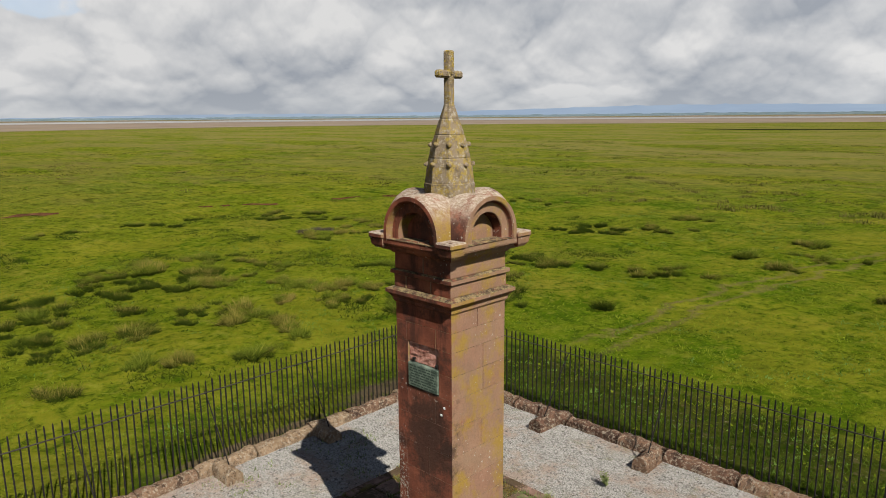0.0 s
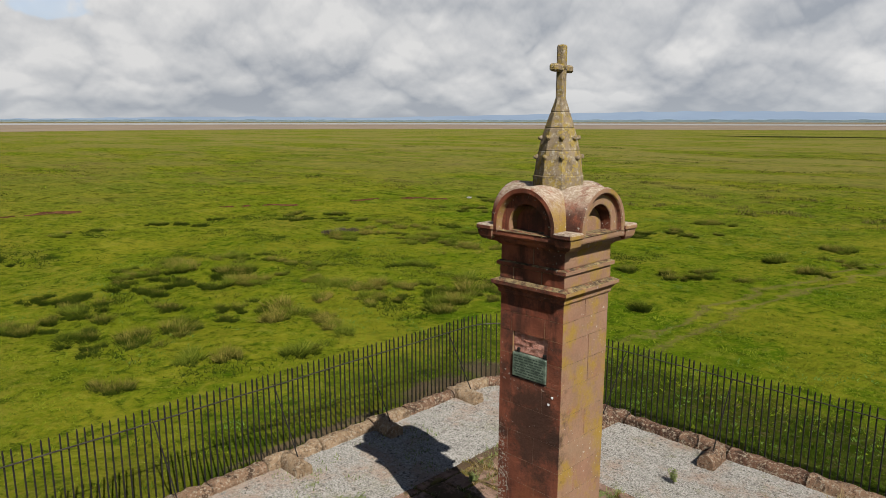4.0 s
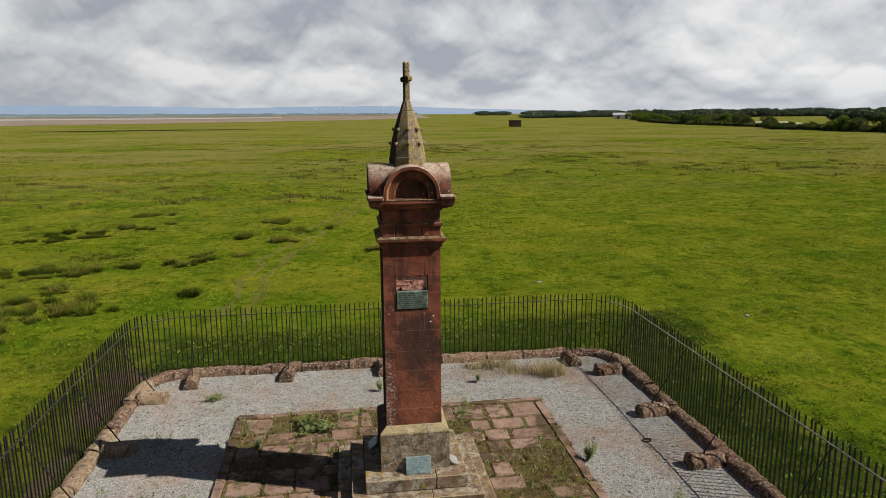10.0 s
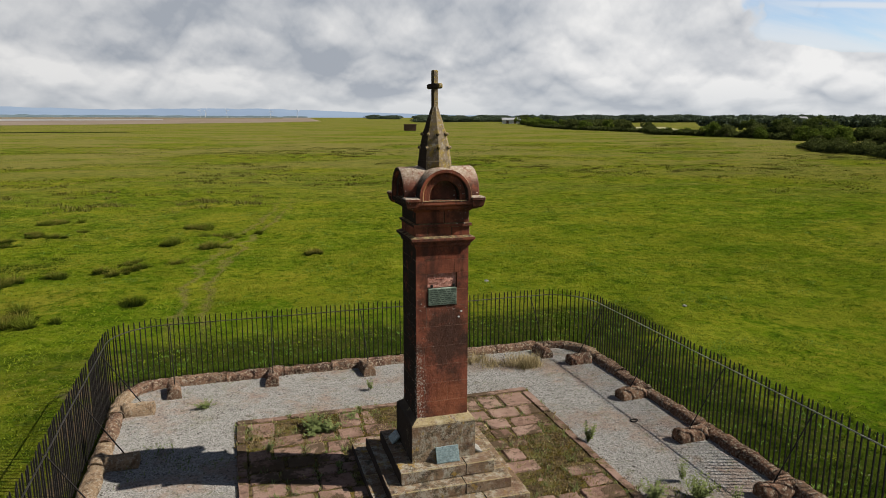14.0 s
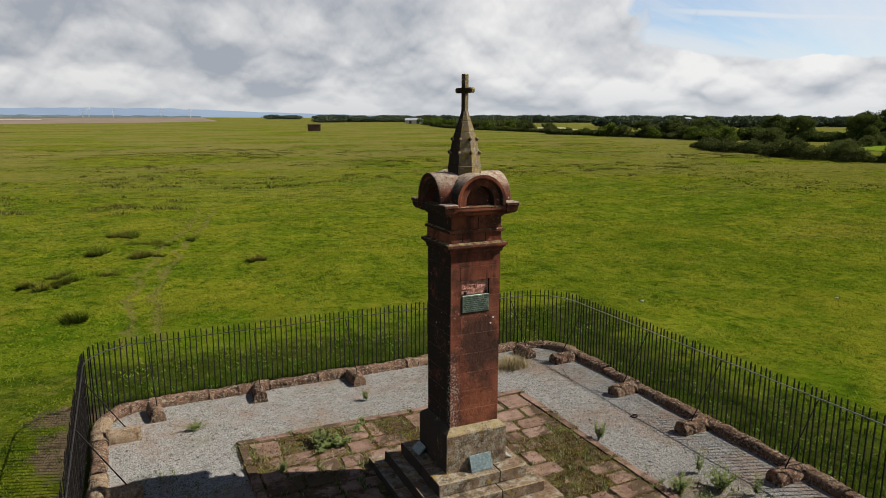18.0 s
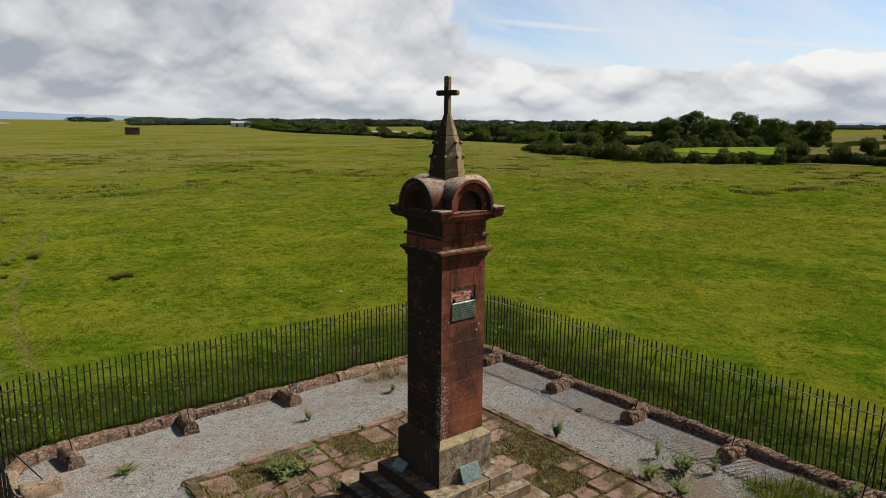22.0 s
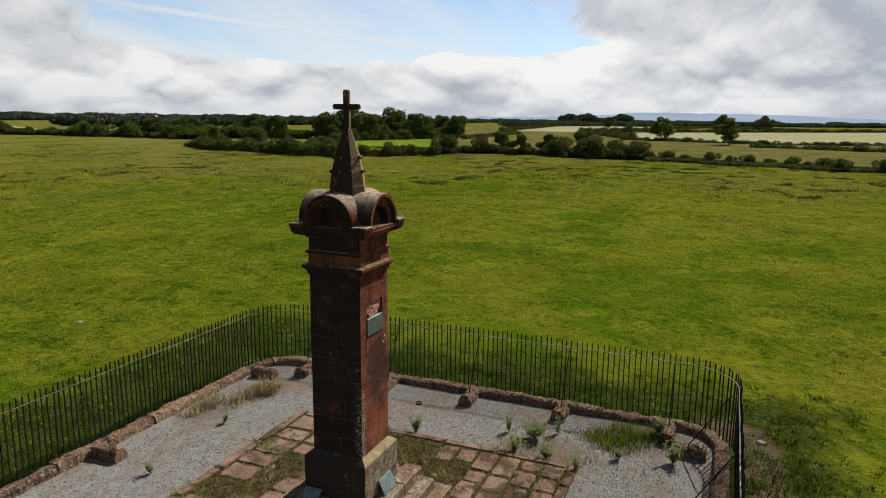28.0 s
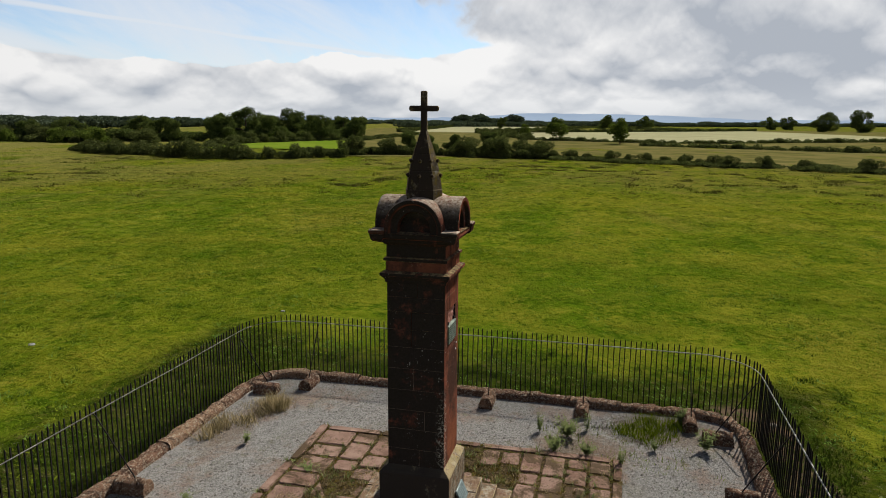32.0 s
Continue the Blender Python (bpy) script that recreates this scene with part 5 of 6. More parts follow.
scatter("fence_herbs", 2600, (-9.0, 3.4, -2.4, 12.2), 0.045, 2.6, 0.020, 8, 0.045, "herb", "small broad-leaved herbs in the grass by the railings", lambda x, y: max(abs(x - CX), abs(y - CY)) < 7.3 and noise.noise((x * 1.1, y * 1.1, 12)) > -0.1)
scatter("fence_tufts", 2000, (-9.0, 3.4, -2.4, 12.2), 0.065, 1.9, 0.014, 16, 0.06, "turf_dark", "dark grass tufts by the railings", lambda x, y: max(abs(x - CX), abs(y - CY)) < 7.4)
scatter("turf_far", 22000, (-45, 40, 10, 60), 0.05, 2.6, 0.028, 5, 0.20, "turf", "short grazed green marsh grass farther out", lambda x, y: noise.noise((x * 0.25, y * 0.25, 6)) > -0.1)
scatter("turf_east", 9000, (12, 50, -30, 24), 0.05, 2.6, 0.026, 5, 0.20, "turf", "short grazed green marsh grass farther out", lambda x, y: noise.noise((x * 0.25, y * 0.25, 6)) > -0.1)


def herb_bed(x, y):
    return noise.noise((x * 0.42, y * 0.55, 44.0)) + 0.55 * noise.noise((x * 1.3, y * 1.6, 9.0)) > 0.34


scatter("herb_patches", 30000, (-26, 30, -18, 34), 0.055, 2.4, 0.016, 7, 0.09, "herb", "dark green broad-leaved patches in the grazed turf", herb_bed)


scatter("coarse_tufts", 3200, (-12, 62, -36, 60), 0.040, 3.2, 0.020, 20, 0.13, "turf_dark", "coarse dark green tufts here and there in the turf", lambda x, y: max(abs(x - CX), abs(y - CY)) > 6.0 and noise.noise((x * 0.11, y * 0.16, 51.0)) > -0.12)


def tussocky(x, y):
    return noise.noise((x * 0.13, y * 0.2, 31.0)) + 0.6 * noise.noise((x * 0.55, y * 0.7, 3.0)) > 0.12


scatter("tussocks", 4500, (-40, 36, 9.6, 50), 0.055, 2.2, 0.022, 14, 0.13, "turf", "small uneven tussocks in the grazed turf", tussocky)
scatter("tussocks_east", 2600, (1, 52, -26, 26), 0.055, 2.2, 0.022, 14, 0.13, "turf", "small uneven tussocks in the grazed turf", tussocky)
scatter("tussocks_dark", 1500, (-40, 52, -10, 50), 0.045, 3.0, 0.02, 16, 0.10, "turf_dark", "darker coarse tufts in the grazed turf", lambda x, y: tussocky(x + 11, y - 7))


def west_rush(x, y):
    return y > 4 and x < -12.5 and noise.noise((x * 0.22, y * 0.30, 12.0)) + 0.5 * noise.noise((x * 0.8, y * 0.8, 4.0)) > 0.22 + max(0, y - 22) * 0.006


scatter("marsh_rush", 5200, (-34, -10.5, -2, 30), 0.085, 2.6, 0.017, 20, 0.15, "rush", "low dark rush and sedge spread through the turf", west_rush)
scatter("dry_sedge", 900, (-34, -10.5, -2, 30), 0.11, 1.9, 0.013, 18, 0.14, "rush_dry", "low dry sedge spread through the turf", lambda x, y: y > 4 and x < -12.5 and noise.noise((x * 0.3, y * 0.35, 2.0)) > 0.25)


BANK = [(-41.5, 6.6), (-41.6, 9.5), (-41.0, 13.0), (-40.1, 16.4), (-37.8, 18.7), (-36.2, 22.0), (-35.2, 27.2), (-33.0, 29.8), (-29.2, 33.1)]
verts, faces = [], []
fine = [(a[0] + (b[0] - a[0]) * u / 14, a[1] + (b[1] - a[1]) * u / 14) for a, b in zip(BANK, BANK[1:]) for u in range(14)]
for x, y in fine:
    x += 0.5 * noise.noise((x * 0.5, y * 0.5, 6.0)) + 0.15 * noise.noise((x * 2.1, y * 2.1, 1.0))
    w = 0.85 * (noise.noise((x * 0.35, y * 0.35, 14.0)) + 0.5 * noise.noise((x * 1.5, y * 1.5, 3.0))) + 0.02
    if w < 0.05:
        w = 0.0
    verts += [(x - w * 0.6, y, relief(x - w * 0.6, y) + 0.012), (x, y, relief(x, y) + 0.05 + 0.08 * w), (x + w, y, relief(x + w, y) + 0.012)]
    k = len(verts) - 3
    if k and w and verts[k - 3][0] != verts[k - 2][0]:
        faces += [(k - 3, k - 2, k + 1, k), (k - 2, k - 1, k + 2, k + 1)]
tagged(new("creek_edge", mesh_of("creek_edge", verts, faces, "red_soil", True)), "broken line of eroded red-brown creek bank in the turf", "creek edge", kind="structure")

heap = thing("brushwood_heap", "low dark heap of dead brushwood on the turf", "brushwood heap", -25.4, 17.7, relief(-25.4, 17.7))
for k, (x, y) in enumerate(((0, 0), (-0.3, 0.25), (0.2, 0.35), (0.25, -0.3), (-0.25, -0.4), (0.0, 0.6))):
    part("brushwood", tuft_mesh(70 + k, 0.20, 0.24, "bark"), heap, "", pose(x, y, 0, 0, 0, 60 * k))

# a flat dark sheet just above the far turf
sheet("sedge_bed", [(-112, 236), (-86, 229), (-62, 238), (-38, 240), (-36, 247), (-64, 252), (-92, 247)], 0.02, "dark_far", "dark strip far out on the marsh", "sedge bed")

for x, y, q in ((0.8, 15.6, 0.075), (4.8, 11.1, 0.06), (10.3, 9.2, 0.05), (0.55, -0.62, 0.07), (-31.5, 32.8, 0.16)):
    bm = bmesh.new()
    bmesh.ops.create_icosphere(bm, subdivisions=2, radius=q)
    for v in bm.verts:
        v.co *= 1 + 0.35 * noise.noise(v.co * (4 / q * 0.1) + Vector((x, y, 0)))
        v.co.z *= 0.5
    tagged(new("pale_stone", bm_mesh("pale_stone", bm, "pale")), "pale stone lying in the grass", "stone", "pale stones in the marsh").matrix_basis = pose(x, y, relief(x, y) + q * 0.2)


ROUGH = [(-6, 64, 5, 13), (0, 50, 8, 3), (8, 54, 7, 5), (15, 70, 7, 6), (5, 95, 14, 14), (28, 60, 8, 6), (37, 56, 10, 7), (31, 45, 5, 2), (42, 53, 6, 5), (67, 68, 9, 6), (21, 73, 9, 4), (71, 58, 10, 4), (-8, 38.5, 6, 3.5),
         (44, 23, 8, 3.5), (60, 22, 9, 5), (72, 28, 9, 6), (66, 12, 13, 7), (72, -2, 9, 8), (57, -4, 13, 10), (56, -17, 11, 9), (-20, 44, 14, 8)]


def rough_zone(x, y):
    if min(math.hypot((x - cx) / rx, (y - cy) / ry) for cx, cy, rx, ry in ROUGH) > 1 + 0.5 * noise.noise((x * 0.2, y * 0.2, 7.0)):
        return False
    return noise.noise((x * 0.30, y * 0.55, 9.0)) + 0.6 * noise.noise((x * 1.3, y * 1.7, 2.0)) > 0.36


scatter("rough_rush", 60000, (-30, 84, -26, 112), 0.20, 1.2, 0.030, 16, 0.24, "rush_dark", "low dark rush on rough ground farther out", rough_zone)
scatter("rough_sedge", 16000, (-30, 84, -26, 112), 0.14, 1.8, 0.035, 14, 0.36, "rush_dry", "dry brown sedge on rough ground farther out", rough_zone)


def outer(x, y):
    return math.hypot(x - CX, y - CY) > 44 and noise.noise((x * 0.06, y * 0.10, 17.0)) + 0.7 * noise.noise((x * 0.25, y * 0.45, 5.0)) > 0.24


for name, mat, count, label in (("outer_tufts", "turf", 9000, "uneven green tufts farther out on the marsh"), ("outer_sedge", "rush_brown", 10000, "straw-coloured sedge farther out on the marsh"), ("outer_rush", "rush_dark", 15000, "dark brown rush farther out on the marsh")):
    scatter(name, count, (-110, 95, -40, 125), 0.12, 2.0, 0.06, 9, 0.40, mat, label, outer)


def weed_mesh(kind, tall, wide, stems, mat="weed"):
    """An upright weed: thin stems out of one root, with leaves all the way up."""
    r = random.Random(50 + kind)
    verts, faces = [(0, 0, -0.03), (0.004, 0, -0.03)], []
    for _ in range(stems):
        a, reach, high = r.uniform(0, 6.283), r.uniform(0.2, 1.0) * wide, tall * r.uniform(0.55, 1.0)
        low = (0, 1)
        for k in range(1, 9):
            u = k / 8
            x = math.cos(a) * reach * u ** 0.8 + r.uniform(-0.01, 0.01)
            y = math.sin(a) * reach * u ** 0.8 + r.uniform(-0.01, 0.01)
            zz = high * u
            here = (len(verts), len(verts) + 1)
            w = 0.0035 * (1.2 - u)
            verts += [(x - w, y, zz), (x + w, y, zz)]
            faces.append((low[0], low[1], here[1], here[0]))
            for _ in range(4 if k > 1 else 2):
                b, size, rise = r.uniform(0, 6.283), r.uniform(0.020, 0.06) * (1.25 - 0.6 * u), r.uniform(-0.3, 0.9)
                dx, dy = math.cos(b) * size, math.sin(b) * size
                i = len(verts)
                verts += [(x + dx * 0.55 - dy * 0.28, y + dy * 0.55 + dx * 0.28, zz + size * rise * 0.6), (x + dx, y + dy, zz + size * rise * 0.8), (x + dx * 0.55 + dy * 0.28, y + dy * 0.55 - dx * 0.28, zz + size * rise * 0.5)]
                faces.append((here[0], i, i + 1, i + 2))
            low = here
    return mesh_of("weed", verts, faces, mat)


weeds = [weed_mesh(0, 0.34, 0.17, 15), weed_mesh(1, 0.55, 0.12, 10), weed_mesh(2, 0.12, 0.24, 16), weed_mesh(3, 0.26, 0.12, 9), weed_mesh(4, 0.30, 0.24, 30)]
for x, y, k, s in ((-7.35, 7.95, 2, 0.9), (-5.62, 6.52, 4, 0.95), (-5.5, 6.35, 2, 1.6), (-4.95, 6.75, 2, 0.8), (-1.53, 4.84, 3, 1.2), (-0.84, 3.39, 1, 0.75), (-1.50, 3.09, 4, 0.85), (-0.93, 2.92, 4, 1.05), (-1.52, 2.56, 4, 0.75), (-1.75, 2.03, 1, 0.7),
                   (-0.6, 2.6, 1, 0.7), (-1.1, 1.5, 3, 0.8), (-5.9, 2.9, 0, 1.0), (-5.6, 2.7, 1, 0.8), (-6.1, 3.4, 2, 1.0), (-5.2, 3.0, 0, 0.9), (-7.1, 4.4, 2, 0.9), (-3.1, 6.7, 2, 0.8), (-4.3, 2.7, 0, 1.0), (-3.7, 2.5, 2, 1.0), (-6.35, 5.9, 3, 0.8), (-2.55, 8.05, 3, 0.8), (-4.4, 7.9, 3, 0.8), (0.1, 1.0, 0, 1.0), (-0.9, 0.7, 0, 1.1)):
    ob = tagged(new("weed", weeds[k]), "green leafy weed growing in the gravel and joints", "weed", "weeds round the monument")
    ob.matrix_basis = pose(x, y, 0.02 if k != 2 else 0.01, 0, 0, gen.uniform(0, 360))
    ob.scale = (s, s, s)


def yard_grass(name, count, spot, radius, height, width, per, mat, label, gap=0.0):
    a, d = gen.random(count) * 2 * np.pi, np.sqrt(gen.random(count))
    xy = np.c_[spot[0] + np.cos(a) * d * radius[0], spot[1] + np.sin(a) * d * radius[1]]
    xy = xy[np.array([noise.noise((x * 1.7, y * 1.7, 3.3)) > gap for x, y in xy])]
    v, f = blades(gen, xy, height * (0.5 + 0.7 * gen.random(len(xy))), 1.4, width, 0.0, per, 0.06)
    tagged(new(name, mesh_fast(name, v, f, mat)), label, "grass", kind="stuff")


yard_grass("dry_grass", 130, (-1.55, 8.55), (0.8, 0.32), 0.16, 0.005, 9, "weed_dry", "pale dry grass tuft bleached by the sun", -0.2)
yard_grass("dry_grass", 60, (-1.05, 8.25), (0.26, 0.2), 0.24, 0.005, 12, "weed_dry", "pale dry grass tuft bleached by the sun", -0.9)
yard_grass("dry_twigs", 60, (-2.2, 8.85), (0.5, 0.15), 0.20, 0.006, 8, "weed_dry", "dry bleached stalks by the kerb", -0.5)
yard_grass("yard_grass", 260, (-0.35, 1.35), (0.5, 0.8), 0.18, 0.006, 9, "turf", "long green grass growing by the kerb", -0.08)
yard_grass("yard_sprouts", 260, (-1.0, 1.6), (1.0, 1.8), 0.09, 0.006, 6, "turf", "small green sprouts in thin gravel", 0.12)
yard_grass("yard_sprouts", 700, (-7.7, 3.6), (1.0, 3.4), 0.055, 0.009, 6, "weed", "small green sprouts in thin gravel", 0.22)


def sunk_turf(name, count, low, height, width, per, mat, label):
    """Moss and grass where the flags have sunk."""
    xy = np.c_[gen.uniform(PX0 + 0.1, PX1 - 0.1, count), gen.uniform(PY0 + 0.1, PY1 - 0.1, count)]
    xy = xy[np.array([max(abs(x - CX), abs(y - CY)) > 1.0 and sunk(x, y) + 0.45 * noise.noise((x * 4, y * 4, 2.0)) > low for x, y in xy])]
    v, f = blades(gen, xy, height * (0.4 + 0.9 * gen.random(len(xy)) ** 2), 1.5, width, 0.03, per, 0.035)
    tagged(new(name, mesh_fast(name, v, f, mat)), label, "grass", kind="stuff")


sunk_turf("moss", 6500, 0.24, 0.035, 0.009, 9, "moss_leaf", "olive-brown moss over sunken flags")
sunk_turf("joint_grass", 700, 0.34, 0.10, 0.006, 8, "weed", "grass tufts over sunken flags")
sunk_turf("joint_straw", 700, 0.22, 0.075, 0.006, 7, "weed_dry", "dry grass over sunken flags")
seams = np.array(SEAMS)
for name, mat, share, high, label in (("joint_moss", "moss_leaf", 1.0, 0.030, "olive moss in the joints of the flags"), ("joint_sprouts", "weed", 0.16, 0.075, "small green sprouts in the joints of the flags"), ("joint_leaves", "weed_dry", 0.12, 0.05, "dry leaves and straw in the joints of the flags")):
    xy = seams[gen.random(len(seams)) < share] + gen.normal(size=(1, 2)) * 0.004
    v, f = blades(gen, xy, high * (0.5 + 0.8 * gen.random(len(xy))), 1.4, 0.008, 0.03, 10, 0.026)
    tagged(new(name, mesh_fast(name, v, f, mat)), label, "moss", kind="stuff")

# pebbles over the gravel
count = 9000
xy = np.c_[gen.uniform(GX0 + 0.3, GX1 - 0.3, count), gen.uniform(GY0 + 0.3, GY1 - 0.3, count)]
xy = xy[~((xy[:, 0] > PX0) & (xy[:, 0] < PX1) & (xy[:, 1] > PY0) & (xy[:, 1] < PY1))]
size = 0.009 + 0.020 * gen.random(len(xy)) ** 4
shape = np.array([(1, 0, 0), (-0.9, 0.1, 0), (0.1, 0.9, 0), (0, -1, 0), (0, 0, 0.7), (0, 0, -0.4)])
solid = np.array([(0, 2, 4), (2, 1, 4), (1, 3, 4), (3, 0, 4)])
a = gen.random(len(xy)) * 6.283
ca, sa = np.cos(a)[:, None], np.sin(a)[:, None]
px = shape[None, :, 0] * ca - shape[None, :, 1] * sa
py = shape[None, :, 0] * sa + shape[None, :, 1] * ca
v = np.stack([xy[:, :1] + px * size[:, None], xy[:, 1:] + py * size[:, None], 0.010 + shape[None, :, 2] * size[:, None]], -1).reshape(-1, 3)
f = (solid[None] + 6 * np.arange(len(xy))[:, None, None]).reshape(-1, 3)
tagged(new("pebbles", mesh_fast("pebbles", v, f, "pebble")), "loose grey pebbles on the gravel", "pebbles", kind="stuff")


# ---- hedges, trees and buildings ----
def tree_proto(seed, tall, wide, mat, count, size, stem=0.3):
    """A tree: tapered trunk, limbs, and a crown of many leaf clumps on uneven blobs."""
    r = np.random.default_rng(seed)
    t = thing("tree", "", "tree", 0, 0, -200)
    blobs, sizes = [], []
    for k in range(15):
        a, d = r.random() * 6.283, r.random() ** 0.7
        zz = tall * (stem + (0.94 - stem) * (0.02 + 0.98 * (k + r.random()) / 15))
        reach = wide * 0.5 * math.sin(math.pi * min(0.97, max(0.2, (zz / tall - stem * 0.6) / (1 - stem * 0.6)))) ** 0.6
        blobs.append((math.cos(a) * d * reach, math.sin(a) * d * reach, zz - tall * 0.06))
        q = wide * (0.13 + 0.12 * r.random())
        sizes.append((q, q, q * 0.78))
    v, f = leaves(r, blobs, sizes, count, size)
    part("crown", mesh_fast("crown", v, f, mat), t)
    v, f = bar([(0, 0, -0.3), (0.03, 0.02, tall * 0.2), (-0.05, 0.04, tall * 0.5), (0.02, 0, tall * 0.8)], [wide * 0.045, wide * 0.034, wide * 0.022, wide * 0.008], 7)
    for b in blobs[:6]:
        v2, f2 = bar([(0, 0, tall * 0.3), (b[0] * 0.5, b[1] * 0.5, (tall * 0.35 + b[2]) / 2), b], [wide * 0.018, wide * 0.012, wide * 0.004], 5)
        f += [tuple(i + len(v) for i in q) for q in f2]
        v = v + v2
    part("trunk", mesh_of("trunk", v, f, "bark", True), t)
    return t


protos = [tree_proto(1, 8.0, 8.0, "leaf", 15000, 0.11, 0.10), tree_proto(2, 8.0, 7.0, "leaf", 15000, 0.11, 0.08), tree_proto(3, 8.0, 9.0, "leaf", 16000, 0.11, 0.12), tree_proto(4, 6.5, 4.8, "leaf_light", 5200, 0.11, 0.22), tree_proto(5, 3.0, 4.6, "hedge", 6000, 0.085, 0.02), tree_proto(6, 2.4, 3.4, "leaf_light", 3000, 0.09, 0.02)]


def plant(k, x, y, tall, label, category="tree", group="trees along the fields", name="tree"):
    base = (8.0, 8.0, 8.0, 6.5, 3.0, 2.4)[k]
    ob = copy_thing(protos[k], pose(x, y, 0, 0, 0, gen.uniform(0, 360)))
    ob.name = name
    s = tall / base
    ob.scale = (s * gen.uniform(0.9, 1.15), s * gen.uniform(0.9, 1.15), s)
    tagged(ob, label, category, group)


OAK = "tall dark green broadleaf tree in a shelter belt"
for x, y, h in ((128, 128, 7.5), (124, 139, 6.5), (135, 118, 8.0), (140, 110, 7.6), (133, 104, 7.0), (146, 101, 9.0), (140, 94, 8.4), (150, 92, 9.8), (147, 84, 8.6), (157, 86, 9.4), (155, 77, 8.6), (164, 80, 9.0), (163, 72, 8.0), (170, 74, 8.6), (127, 148, 6.0), (178, 78, 8.2), (186, 84, 8.5), (176, 92, 9.0), (166, 98, 9.0)):
    plant(int(gen.integers(0, 3)), x + gen.uniform(-2, 2), y + gen.uniform(-2, 2), h * (0.86 if h > 9.3 else 0.76), OAK)
for x, y, h in ((186.5, 18.8, 6.6), (160.4, 1.4, 6.4)):
    plant(3, x, y, h, "lone round light green tree in a field hedge", group="lone field trees")
plant(3, 204, 30, 4.6, "small light green tree in a field hedge", group="lone field trees")
for x, y, h in ((520, 88, 8.5), (452, -120, 12), (448, -138, 13), (577, -114, 10), (585, -128, 10), (540, -20, 10), (500, 10, 10)):
    plant(int(gen.integers(0, 3)), x, y, h, "dark round tree far off among fields", group="far field trees")
for x, y, h in ((89, 42, 3.6), (92, 37, 3.2), (91, 30, 4.4), (94, 34, 5.0), (90, 24, 3.6), (89.5, 19, 3.9), (93, 21, 5.2), (92, 16, 3.2), (90, 13, 3.1), (98, 28, 4.4)):
    plant(4 if h < 4 else 1, x, y, h * 0.74, "dark leafy bush at the edge of the marsh", "bush", "bushes at the marsh edge", "bush")
for x, y, h in ((88, 11, 1.7), (86.5, 8.5, 1.9), (85.5, 6, 1.4), (84, 2.8, 2.0), (83.3, 0.5, 1.5), (83, -1.5, 1.8), (82, -4, 1.3), (81, -6.3, 1.7), (79, -8, 1.2), (77.3, -9.6, 1.9), (76.5, -11, 1.9), (77, -15, 2.0), (75, -19, 1.6), (73, -25, 2.0), (71, -32, 1.8)):
    plant(4, x, y, h * 0.68, "low dark bush along the marsh edge", "bush", "low bushes along the marsh", "bush")
for x, y, h in ((119, 156, 3.8), (117, 148, 3.0), (121, 142, 3.4), (123, 133, 3.6), (118, 137, 2.8), (118, 126, 3.0), (116, 121, 3.2), (120, 116, 3.4), (112, 108, 3.4), (119, 168, 2.2), (119, 177, 2.2), (117, 183, 2.4), (113, 97, 3.0), (106, 92, 3.0), (131, 205, 3.2), (130, 217, 3.4), (134, 226, 4.0), (136, 238, 4.2), (131, 250, 3.8), (133, 262, 3.8), (137, 275, 4.0), (140, 290, 4.0), (142, 305, 4.2), (144, 320, 4.2), (150, 338, 4.5), (158, 356, 5.0), (166, 376, 5.0), (172, 398, 5.0), (180, 420, 6.0), (190, 450, 6.0)):
    plant(4 if gen.random() < 0.65 else 5, x, y, h, "rounded scrub bush along a field edge", "bush", "scrub along the field edge", "bush")


def hedge_proto(seed, long, tall, deep, mat, count, size):
    r = np.random.default_rng(seed)
    k = int(long * 1.1)
    blobs = np.c_[np.linspace(-long / 2, long / 2, k) + r.normal(size=k) * 0.2, r.normal(size=k) * deep * 0.15, tall * (0.42 + 0.12 * r.normal(size=k))]
    sizes = np.c_[np.full(k, 0.9), np.full(k, deep * 0.5), np.maximum(blobs[:, 2] * 1.02, 0.3)]
    v, f = leaves(r, blobs, sizes, count, size)
    return mesh_fast("hedge", v, f, mat)


hedges = [hedge_proto(21, 9, 2.7, 2.6, "hedge", 9500, 0.085), hedge_proto(22, 9, 2.3, 2.4, "hedge", 9000, 0.085), hedge_proto(23, 20, 1.5, 2.0, "hedge", 3600, 0.15)]


def hedge_run(points, kinds, tall, label):
    for (x0, y0), (x1, y1) in zip(points, points[1:]):
        length = math.hypot(x1 - x0, y1 - y0)
        long = 20 if kinds == (2,) else 9
        k = max(1, round(length / long))
        for i in range(k):
            u = (i + 0.5) / k
            ob = tagged(new("hedge", hedges[int(gen.choice(kinds))]), label, "hedge", "field hedges")
            ob.matrix_basis = pose(x0 + (x1 - x0) * u, y0 + (y1 - y0) * u, -0.1, 0, 0, math.degrees(math.atan2(y1 - y0, x1 - x0)))
            ob.scale = (length / k / long * 1.05, gen.uniform(0.9, 1.2), tall * gen.uniform(0.85, 1.15))


hedge_run([(84, 88), (77, 76), (73.5, 62), (72.5, 52), (77, 46), (82, 41)], (0, 1), 0.76, "thick dark hawthorn hedge along the marsh")
hedge_run([(106, 78), (128, 82), (156, 74)], (1,), 0.8, "dark hedge behind a bright field")
